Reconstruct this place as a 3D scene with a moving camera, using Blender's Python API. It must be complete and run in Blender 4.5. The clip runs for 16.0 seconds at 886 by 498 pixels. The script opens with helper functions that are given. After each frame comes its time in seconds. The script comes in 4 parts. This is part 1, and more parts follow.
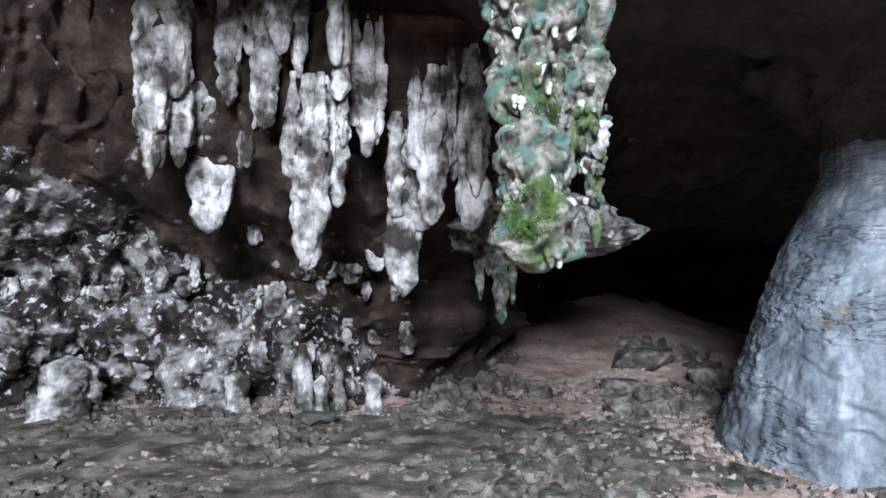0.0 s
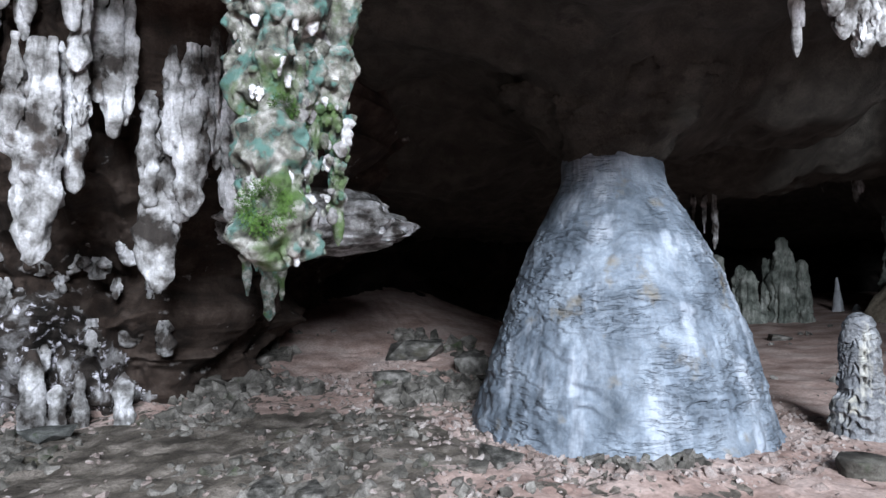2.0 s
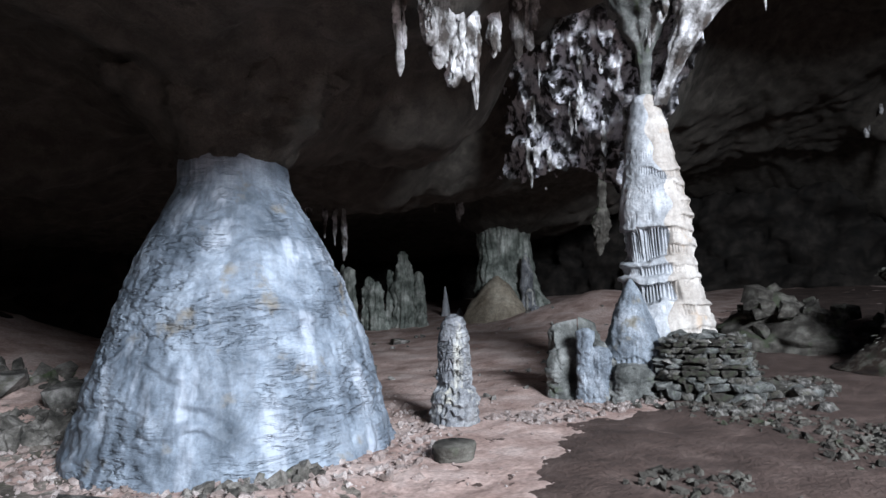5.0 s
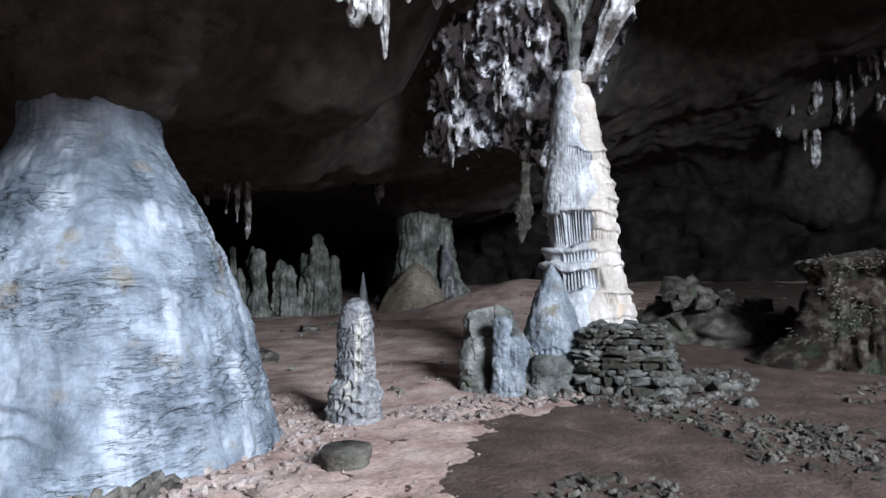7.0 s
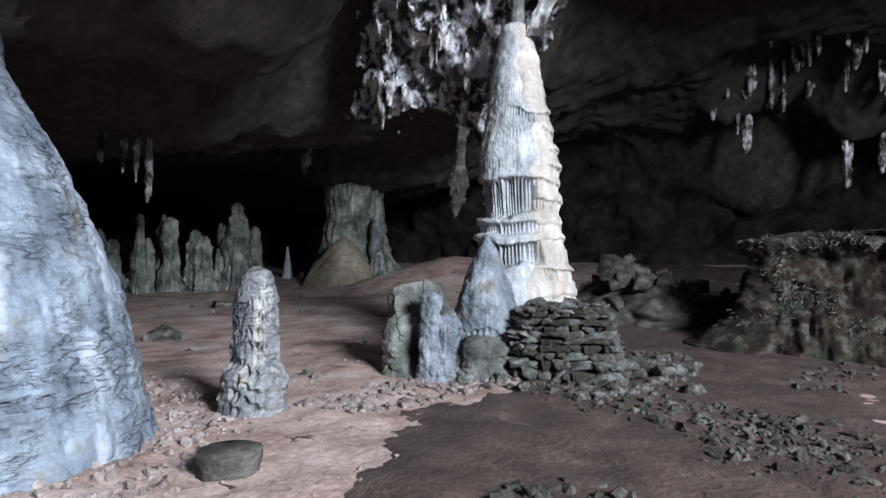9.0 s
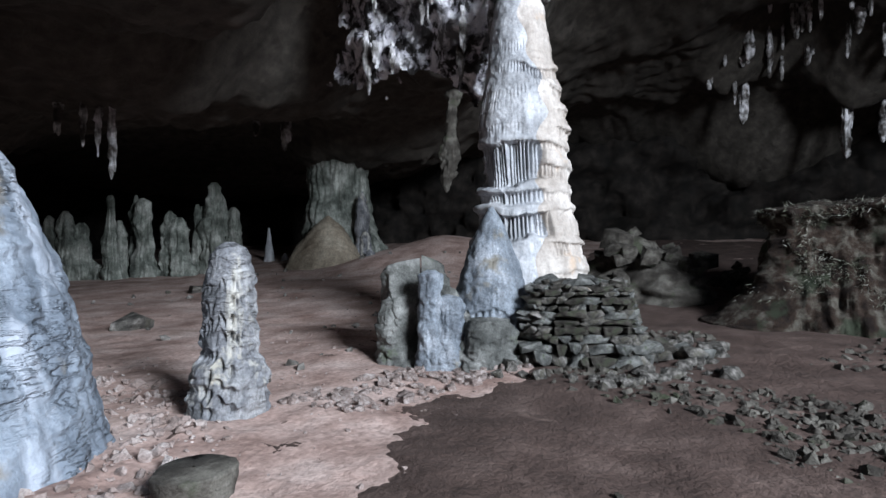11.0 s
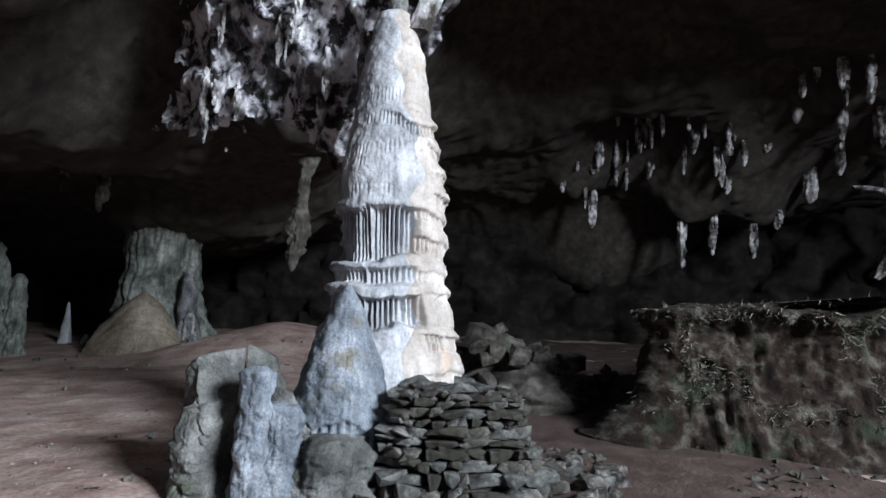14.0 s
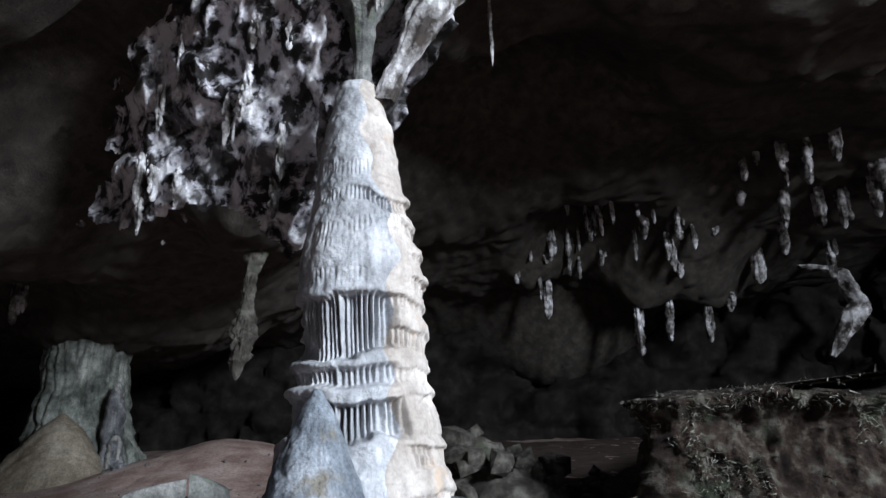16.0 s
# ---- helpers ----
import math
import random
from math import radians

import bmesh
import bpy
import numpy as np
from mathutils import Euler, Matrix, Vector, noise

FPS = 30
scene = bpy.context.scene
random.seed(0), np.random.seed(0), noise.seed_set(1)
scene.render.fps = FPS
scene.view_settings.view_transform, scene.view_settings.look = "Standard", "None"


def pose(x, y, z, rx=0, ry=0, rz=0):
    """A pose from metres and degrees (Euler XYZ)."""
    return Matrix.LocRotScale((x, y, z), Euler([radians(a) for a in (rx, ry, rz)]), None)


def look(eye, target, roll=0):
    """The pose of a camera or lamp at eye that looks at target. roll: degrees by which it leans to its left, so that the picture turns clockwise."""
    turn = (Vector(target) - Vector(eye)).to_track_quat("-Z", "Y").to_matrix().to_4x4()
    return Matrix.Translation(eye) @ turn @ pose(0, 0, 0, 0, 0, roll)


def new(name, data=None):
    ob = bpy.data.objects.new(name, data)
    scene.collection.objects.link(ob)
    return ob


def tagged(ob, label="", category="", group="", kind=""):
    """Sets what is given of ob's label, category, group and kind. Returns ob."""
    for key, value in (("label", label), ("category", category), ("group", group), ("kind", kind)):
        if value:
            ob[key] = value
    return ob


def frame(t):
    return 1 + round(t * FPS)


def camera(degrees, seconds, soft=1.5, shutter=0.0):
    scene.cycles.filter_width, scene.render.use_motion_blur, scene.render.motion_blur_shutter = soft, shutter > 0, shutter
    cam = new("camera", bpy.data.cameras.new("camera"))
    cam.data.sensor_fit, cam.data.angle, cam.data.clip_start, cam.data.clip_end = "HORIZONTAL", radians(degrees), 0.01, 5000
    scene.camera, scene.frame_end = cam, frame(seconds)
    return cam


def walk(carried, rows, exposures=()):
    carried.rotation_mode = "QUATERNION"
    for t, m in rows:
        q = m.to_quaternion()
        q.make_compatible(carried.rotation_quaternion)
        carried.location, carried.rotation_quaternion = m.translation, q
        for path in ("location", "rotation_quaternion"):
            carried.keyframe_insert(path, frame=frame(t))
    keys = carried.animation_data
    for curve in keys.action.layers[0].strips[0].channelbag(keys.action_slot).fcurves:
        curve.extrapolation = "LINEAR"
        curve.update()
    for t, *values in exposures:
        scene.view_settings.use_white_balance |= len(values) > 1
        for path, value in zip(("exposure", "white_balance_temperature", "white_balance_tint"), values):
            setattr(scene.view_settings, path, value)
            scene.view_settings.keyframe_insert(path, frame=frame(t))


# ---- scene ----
cam = camera(70.8, 16.0)
METRES, EYE, TILT, LEAN, TURN = 7.0, 1.88, 4.0, 0.0, 0.0
ROWS = [
    (0.0, 0.0, 0.0, 0.0, 0.0, 0.0, 0.0),
    (0.5, 0.0056, 0.0014, -0.0013, -4.69, -0.77, -0.7),
    (1.0, 0.0132, 0.0034, -0.0001, -9.25, -0.74, -0.62),
    (1.5, 0.0235, 0.0026, 0.0021, -14.04, -0.66, -0.53),
    (2.0, 0.0364, -0.0003, 0.0034, -19.13, -0.41, -0.94),
    (2.5, 0.0482, -0.0018, 0.0036, -24.46, -0.15, -1.54),
    (3.0, 0.0597, -0.0034, 0.0039, -30.11, 0.08, -2.0),
    (3.5, 0.0681, -0.0067, 0.0034, -34.23, 0.32, -2.91),
    (4.0, 0.0728, -0.0023, 0.0022, -38.96, 1.35, -2.67),
    (4.5, 0.0845, 0.0098, -0.0022, -46.18, 1.71, -1.05),
    (7.0, 0.239, 0.0821, -0.0247, -57.85, 0.71, -2.75),
    (7.5, 0.2797, 0.1006, -0.0301, -59.62, 0.5, -2.16),
    (8.0, 0.3182, 0.1218, -0.0336, -63.01, 1.22, -3.65),
    (8.5, 0.3582, 0.1358, -0.0393, -63.0, 2.14, -3.29),
    (9.0, 0.3875, 0.1493, -0.0472, -63.96, -0.79, -4.17),
    (11.5, 0.5412, 0.2607, -0.0726, -65.62, -2.5, -3.17),
    (12.0, 0.5866, 0.2848, -0.0771, -68.42, 0.01, -4.16),
    (12.5, 0.627, 0.31, -0.0753, -65.93, 2.03, -3.49),
    (13.0, 0.666, 0.3255, -0.0778, -67.87, 3.69, -3.84),
    (13.5, 0.7133, 0.3352, -0.0767, -74.4, 6.35, -5.35),
    (14.0, 0.7459, 0.3421, -0.0793, -79.7, 7.21, -6.22),
    (14.5, 0.7762, 0.3608, -0.0814, -84.24, 8.32, -5.09),
    (15.0, 0.8117, 0.3758, -0.0796, -85.38, 9.79, -5.43),
    (15.5, 0.8471, 0.3952, -0.0779, -85.56, 14.33, -4.97),
    (16.0, 0.8756, 0.4197, -0.0798, -84.33, 16.76, -2.67),
]
walk(cam, [(t, pose(0, 0, EYE, TILT, LEAN, TURN) @ pose(METRES * x, METRES * y, METRES * z, 90 + pitch, roll, yaw)) for t, x, y, z, yaw, pitch, roll in ROWS])

# ---- light ----
world = bpy.data.worlds.new("sky")
scene.world = world
world.use_nodes = True
sky = world.node_tree.nodes.new("ShaderNodeTexSky")
sky.sky_type, sky.sun_disc = "NISHITA", False
sky.sun_elevation, sky.sun_rotation = radians(50), radians(200)
world.node_tree.links.new(sky.outputs[0], world.node_tree.nodes["Background"].inputs[0])
world.node_tree.nodes["Background"].inputs[1].default_value = 0.05


def skylight(name, eye, target, sx, sy, watts, colour):
    data = bpy.data.lights.new(name, "AREA")
    data.shape, data.size, data.size_y, data.energy, data.color = "RECTANGLE", sx, sy, watts, colour
    ob = new(name, data)
    ob.matrix_world = look(eye, target)
    return tagged(ob, "cool daylight falling through the open cave mouth", "daylight", kind="structure")


skylight("mouth_daylight", (-0.5, -12.5, 8.8), (8.5, 6.0, 1.8), 6.0, 4.2, 11300, (0.82, 0.9, 1.0))


# ---- noise ----
def lattice(ix, iy, iz, seed):
    h = (ix * 374761393 + iy * 668265263 + iz * 2147483647 + seed * 1274126177) & 0xFFFFFFFF
    h = ((h ^ (h >> 13)) * 1274126177) & 0xFFFFFFFF
    h = ((h ^ (h >> 16)) * 2246822519) & 0xFFFFFFFF
    return ((h ^ (h >> 15)) & 0xFFFFFF) / 0xFFFFFF


def grain(p, seed=0):
    """Smooth value noise, -1 to 1, at the rows of p."""
    i = np.floor(p).astype(np.int64)
    f = p - i
    f = f * f * (3 - 2 * f)
    out = 0
    for a in (0, 1):
        for b in (0, 1):
            for c in (0, 1):
                w = (f[..., 0] if a else 1 - f[..., 0]) * (f[..., 1] if b else 1 - f[..., 1]) * (f[..., 2] if c else 1 - f[..., 2])
                out = out + w * lattice(i[..., 0] + a, i[..., 1] + b, i[..., 2] + c, seed)
    return out * 2 - 1


def fbm(p, freq=1.0, octaves=4, seed=0, gain=0.5):
    p = np.asarray(p, float) * freq
    out, amp = 0, 1.0
    for k in range(octaves):
        out = out + amp * grain(p, seed + 17 * k)
        p, amp = p * 2.03 + 5.1, amp * gain
    return out


def ridged(p, freq=1.0, octaves=3, seed=0):
    p = np.asarray(p, float) * freq
    out, amp = 0, 1.0
    for k in range(octaves):
        out = out + amp * (1 - 2 * np.abs(grain(p, seed + 13 * k)))
        p, amp = p * 2.1 + 3.7, amp * 0.5
    return out


def step(a, b, x):
    s = np.clip((x - a) / (b - a), 0, 1)
    return s * s * (3 - 2 * s)


def stack(*a):
    return np.stack(np.broadcast_arrays(*a), -1)


# ---- materials ----
def rock(name, dark, mid, light, scale=1.0, rough=0.85, bump=0.5, streak=0.0, stain=None, stain_at=0.6, stain_scale=0.8, moss=0.0, spec=0.3, fine=1.0, spread=0.14, ripple=0.0, bands=None, mottle=0.75):
    """Mineral surface: broad tone patches, vertical drip streaks, fine grain, stains and moss."""
    m = bpy.data.materials.new(name)
    m.use_nodes = True
    nt = m.node_tree
    n, link = nt.nodes, nt.links.new
    bsdf = n["Principled BSDF"]
    co = n.new("ShaderNodeTexCoord").outputs["Object"]

    def noise_at(sc, detail, squeeze=1.0, rough_=0.6):
        mp = n.new("ShaderNodeMapping")
        mp.inputs["Scale"].default_value = (1, 1, squeeze)
        link(co, mp.inputs[0])
        t = n.new("ShaderNodeTexNoise")
        t.inputs["Scale"].default_value, t.inputs["Detail"].default_value, t.inputs["Roughness"].default_value = sc, detail, rough_
        link(mp.outputs[0], t.inputs["Vector"])
        return t.outputs["Fac"]

    def ramp(fac, *stops):
        r = n.new("ShaderNodeValToRGB")
        while len(r.color_ramp.elements) < len(stops):
            r.color_ramp.elements.new(0.5)
        for e, (at, col) in zip(r.color_ramp.elements, stops):
            e.position, e.color = at, (*col, 1)
        link(fac, r.inputs[0])
        return r.outputs[0]

    def mix(kind, fac, a, b):
        x = n.new("ShaderNodeMix")
        x.data_type, x.blend_type = "RGBA", kind
        if isinstance(fac, float):
            x.inputs[0].default_value = fac
        else:
            link(fac, x.inputs[0])
        link(a, x.inputs[6])
        if isinstance(b, tuple):
            x.inputs[7].default_value = (*b, 1)
        else:
            link(b, x.inputs[7])
        return x.outputs[2]

    col = ramp(noise_at(1.3 * scale, 9), (0.5 - spread, dark), (0.5, mid), (0.5 + spread, light))
    col = mix("MULTIPLY", mottle, col, ramp(noise_at(22 * scale, 6), (0.3, (0.45, 0.44, 0.43)), (0.62, (1, 1, 1))))
    if streak:
        col = mix("MULTIPLY", streak, col, ramp(noise_at(7 * scale, 5, 0.12), (0.38, (0.3, 0.29, 0.28)), (0.6, (1, 1, 1))))
    if bands:
        col = mix("MIX", ramp(noise_at(2.2 * scale, 4, 0.07), (0.55, (0, 0, 0)), (0.66, (0.8, 0.8, 0.8))), col, bands)
    if stain:
        col = mix("MIX", ramp(noise_at(stain_scale, 5), (stain_at, (0, 0, 0)), (stain_at + 0.08, (0.85, 0.85, 0.85))), col, stain)
    if moss:
        col = mix("MIX", ramp(noise_at(2.6, 7), (0.62 - moss, (0, 0, 0)), (0.7 - moss, (0.9, 0.9, 0.9))), col, (0.10, 0.17, 0.05))
    link(col, bsdf.inputs["Base Color"])
    bsdf.inputs["Roughness"].default_value = rough
    bsdf.inputs["Specular IOR Level"].default_value = spec
    b1, b2 = n.new("ShaderNodeBump"), n.new("ShaderNodeBump")
    b1.inputs["Strength"].default_value, b1.inputs["Distance"].default_value = bump, 0.05
    b2.inputs["Strength"].default_value, b2.inputs["Distance"].default_value = bump, 0.012
    link(noise_at(9 * scale, 6), b1.inputs["Height"])
    link(noise_at(55 * scale * fine, 5), b2.inputs["Height"])
    if ripple:
        b3 = n.new("ShaderNodeBump")
        b3.inputs["Strength"].default_value, b3.inputs["Distance"].default_value = ripple, 0.06
        link(ramp(noise_at(4.2, 4, 3.8, 0.5), (0.4, (0, 0, 0)), (0.52, (0.85, 0.85, 0.85)), (0.6, (1, 1, 1))), b3.inputs["Height"])
        patches = n.new("ShaderNodeMath")
        patches.operation = "MULTIPLY"
        patches.inputs[1].default_value = ripple
        link(ramp(noise_at(1.1, 2), (0.4, (0.08, 0.08, 0.08)), (0.56, (1, 1, 1))), patches.inputs[0])
        link(patches.outputs[0], b3.inputs["Strength"])
        link(b3.outputs[0], b1.inputs["Normal"])
    link(b1.outputs[0], b2.inputs["Normal"])
    link(b2.outputs[0], bsdf.inputs["Normal"])
    return m


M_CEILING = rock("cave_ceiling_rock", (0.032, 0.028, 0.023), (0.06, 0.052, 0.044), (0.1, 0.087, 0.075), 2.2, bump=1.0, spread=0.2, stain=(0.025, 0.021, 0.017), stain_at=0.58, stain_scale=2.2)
# Ceiling rock darkened further: the far walls' lack of light is in the colour.
M_UNLIT = rock("unlit_far_rock", (0.006, 0.005, 0.004), (0.015, 0.012, 0.01), (0.032, 0.026, 0.022), 1.2, bump=1.0)
M_WALL = rock("dark_cave_wall", (0.012, 0.009, 0.007), (0.06, 0.048, 0.042), (0.5, 0.49, 0.5), 1.6, bump=1.0, stain=(0.9, 0.88, 0.97), stain_at=0.565, stain_scale=7.0, spread=0.12)
M_BROWN = rock("dark_brown_wall_rock", (0.02, 0.013, 0.01), (0.045, 0.029, 0.022), (0.09, 0.066, 0.055), 1.6, bump=1.0, stain=(0.5, 0.48, 0.48), stain_at=0.64, stain_scale=3.0)
M_EARTH = rock("red_brown_earth", (0.32, 0.215, 0.185), (0.5, 0.365, 0.325), (0.62, 0.49, 0.45), 0.8, rough=0.95, bump=0.5, stain=(0.24, 0.17, 0.14), stain_at=0.62, stain_scale=0.5)
M_CONE = rock("blue_grey_flowstone", (0.12, 0.148, 0.185), (0.22, 0.262, 0.32), (0.35, 0.405, 0.48), 1.1, rough=0.5, bump=0.45, streak=0.35, stain=(0.2, 0.18, 0.15), stain_at=0.6, stain_scale=1.5, ripple=0.85, bands=(0.42, 0.46, 0.53), mottle=0.4)
M_SPIRE = rock("blue_grey_stalagmite_crust", (0.14, 0.165, 0.2), (0.27, 0.31, 0.36), (0.44, 0.48, 0.54), 1.8, rough=0.6, bump=0.8, streak=0.4, stain=(0.2, 0.18, 0.14), stain_at=0.62, stain_scale=1.7)
# Two calcites for the column: cool skylight and warm light put into their colours.
M_COLUMN = rock("cool_lit_white_calcite", (0.33, 0.345, 0.37), (0.48, 0.5, 0.535), (0.68, 0.69, 0.72), 1.2, rough=0.6, bump=0.6, streak=0.4, mottle=0.45)
M_WARM_LIT = rock("warm_lit_cream_calcite", (0.36, 0.32, 0.285), (0.5, 0.455, 0.42), (0.66, 0.62, 0.585), 1.0, rough=0.6, bump=0.5, streak=0.25, stain=(0.52, 0.38, 0.27), stain_at=0.63, stain_scale=1.1, mottle=0.4)
M_TAN = rock("tan_flowstone", (0.22, 0.18, 0.135), (0.34, 0.29, 0.225), (0.46, 0.41, 0.33), 0.8, bump=0.6, streak=0.3)
M_DIRT = rock("grey_brown_gravelly_dirt", (0.07, 0.058, 0.048), (0.185, 0.158, 0.134), (0.38, 0.33, 0.29), 1.8, rough=0.95, bump=0.9, stain=(0.055, 0.08, 0.028), stain_at=0.6, stain_scale=0.7)
M_MOSS = rock("bright_green_moss", (0.04, 0.09, 0.015), (0.08, 0.17, 0.03), (0.14, 0.26, 0.06), 4.0, rough=0.95, bump=0.5)
M_CALCITE = rock("white_grey_calcite", (0.06, 0.05, 0.045), (0.42, 0.41, 0.41), (0.97, 0.96, 1.0), 1.7, rough=0.75, bump=1.0, streak=0.5, spread=0.1, mottle=0.5, stain=(0.06, 0.045, 0.038), stain_at=0.58, stain_scale=2.6)
M_MOSSY = rock("mossy_dripstone", (0.05, 0.05, 0.042), (0.26, 0.26, 0.22), (0.7, 0.68, 0.65), 7.0, bump=1.0, moss=0.06, stain=(0.12, 0.26, 0.23), stain_at=0.52, stain_scale=8.0, mottle=0.6)
M_GREY = rock("weathered_grey_stone", (0.06, 0.063, 0.06), (0.15, 0.155, 0.148), (0.31, 0.315, 0.305), 2.0, bump=0.8, stain=(0.075, 0.095, 0.055), stain_at=0.6, stain_scale=2.0)
M_STAL = rock("banded_stalagmite", (0.12, 0.125, 0.135), (0.24, 0.25, 0.275), (0.42, 0.43, 0.45), 2.0, bump=0.7, streak=0.4, stain=(0.5, 0.47, 0.38), stain_at=0.63, stain_scale=2.4, ripple=1.0, bands=(0.62, 0.6, 0.54))
M_FAR = rock("green_grey_dripstone", (0.08, 0.092, 0.08), (0.25, 0.275, 0.245), (0.5, 0.52, 0.48), 1.2, bump=0.6, streak=0.6)
M_BANK = rock("crusted_earth_bank", (0.014, 0.008, 0.006), (0.036, 0.022, 0.015), (0.13, 0.12, 0.1), 3.0, rough=0.95, bump=1.0, stain=(0.03, 0.04, 0.024), stain_at=0.58, stain_scale=1.6)
M_SLAB = rock("broken_limestone", (0.045, 0.042, 0.038), (0.15, 0.142, 0.13), (0.36, 0.34, 0.32), 3.0, bump=0.7, stain=(0.08, 0.075, 0.055), stain_at=0.56, stain_scale=1.5)
M_RUBBLE = rock("dark_limestone_rubble", (0.045, 0.042, 0.037), (0.15, 0.138, 0.123), (0.36, 0.335, 0.31), 2.5, bump=0.7, stain=(0.05, 0.07, 0.03), stain_at=0.6, stain_scale=1.2)
M_SOIL = rock("dark_red_soil", (0.055, 0.035, 0.029), (0.09, 0.059, 0.05), (0.14, 0.098, 0.085), 1.4, rough=0.95, bump=0.8, spread=0.2, stain=(0.17, 0.12, 0.103), stain_at=0.62, stain_scale=1.3)
M_CRAG = rock("white_crusted_crag", (0.03, 0.027, 0.027), (0.7, 0.69, 0.76), (0.97, 0.96, 1.0), 2.2, bump=1.0, stain=(0.013, 0.011, 0.01), stain_at=0.52, stain_scale=1.5, spread=0.06, mottle=0.4)
M_DUST = rock("soil_dusted_stone", (0.035, 0.03, 0.025), (0.08, 0.072, 0.062), (0.17, 0.16, 0.14), 2.5, bump=0.8, stain=(0.05, 0.06, 0.035), stain_at=0.56, stain_scale=1.6)
M_PALE = rock("pinkish_rubble", (0.22, 0.17, 0.15), (0.36, 0.29, 0.27), (0.55, 0.49, 0.47), 2.5, rough=0.95, bump=0.6)


# ---- mesh makers ----
def sheet(name, v, mat, wrap=False, keep=None, smooth=True):
    """A mesh from a grid of points (rows, columns, 3)."""
    nu, nv = v.shape[:2]
    idx = np.arange(nu * nv).reshape(nu, nv)
    if wrap:
        idx = np.concatenate([idx, idx[:, :1]], 1)
    q = stack(idx[:-1, :-1], idx[:-1, 1:], idx[1:, 1:], idx[1:, :-1]).reshape(-1, 4)
    if keep is not None:
        q = q[keep.reshape(-1)]
    me = bpy.data.meshes.new(name)
    me.vertices.add(nu * nv)
    me.vertices.foreach_set("co", v.reshape(-1).astype(np.float32))
    me.loops.add(q.size)
    me.loops.foreach_set("vertex_index", q.reshape(-1).astype(np.int32))
    me.polygons.add(len(q))
    me.polygons.foreach_set("loop_start", np.arange(0, q.size, 4, dtype=np.int32))
    me.polygons.foreach_set("use_smooth", np.full(len(q), smooth))
    me.update(calc_edges=True)
    me.validate()
    me.materials.append(mat)
    return new(name, me)


def dripstone(name, x, y, zs, rs, mat, seed=0, nth=64, nz=90, lean=(0, 0), flat=1.0, turn=0.0, lump=0.12, lump_f=2.2, flute=0.0, flute_n=18, ledges=(), ledge_in=0.1, ledge_tilt=0.1, fine=0.03, scales=0.0):
    """A body grown round an upright axis: radii rs at heights zs, with lumps, flutes and overhanging ledges with drapery under them."""
    z = np.linspace(zs[0], zs[-1], nz)[:, None] if zs[0] < zs[-1] else np.linspace(zs[-1], zs[0], nz)[:, None]
    order = np.argsort(zs)
    base = np.interp(z, np.array(zs)[order], np.array(rs)[order])
    th = np.linspace(0, 2 * np.pi, nth, endpoint=False)[None, :]
    c, s = np.cos(th), np.sin(th)
    ring = stack(c * 1.0, s * 1.0, z * 0.25) * np.array([1.3, 1.3, 1.0])
    r = base * (1 + lump * fbm(stack(c * base, s * base, z * 0.8), lump_f, 4, seed))
    fl = np.cos(flute_n * (th + 0.25 * grain(stack(c * 2, s * 2, z * 0.6), seed + 3)) + 3 * grain(stack(c * 3, s * 3, z * 0.2), seed + 5))
    r = r + flute * base * (np.abs(fl) - 0.6)
    warp = ledge_tilt * grain(ring * 1.4, seed + 7) + 0.05 * grain(ring * 4.1, seed + 8)
    for lz, depth, *drop in ledges:
        fall = drop[0] if drop else 0.14 * depth + 0.03
        d = lz + warp * (1 + 0.5 * depth) - z
        under = np.where(d > 0, np.exp(-(np.maximum(d, 0) / fall) ** 5), 0) * step(0, 0.03, d)
        lip = np.exp(-(d / 0.07) ** 2)
        comb = np.abs(np.cos(0.5 * flute_n * 2.6 * th + 1.6 * grain(ring * 3, seed + 11)))
        here = step(-0.8, -0.4, s + 0.15 * grain(ring * 2.3, seed + 41)) * (0.75 + 0.25 * grain(ring * 2.0, seed + 43)) if depth >= 0.8 else 1.4 * step(-0.5, 0.0, grain(ring * 1.1 + 7.3 * lz, seed + 15))
        r = r - ledge_in * depth * here * under * (0.35 + 0.9 * (1 - comb)) + 0.022 * depth * lip * here
    if scales:
        q = stack(c * base * 2.2, s * base * 2.2, z * 7.0 + 1.2 * grain(stack(c * base, s * base, z) * 2.5, seed + 31))
        r = r + scales * step(-0.15, 0.5, grain(q, seed + 33)) * step(-0.5, 0.3, grain(stack(c * base, s * base, z) * 1.3, seed + 35)) + 0.5 * scales * grain(q * 2.1, seed + 37)
    r = r + fine * base ** 0.5 * fbm(stack(c * base, s * base, z), 9.0, 3, seed + 21)
    r = np.maximum(r, 0.004)
    k = (z - z[0]) / (z[-1] - z[0])
    px, py = r * c, r * s * flat
    a = radians(turn)
    v = stack(x + lean[0] * k + px * math.cos(a) - py * math.sin(a), y + lean[1] * k + px * math.sin(a) + py * math.cos(a), z + 0 * r)
    return sheet(name, v, mat, wrap=True)


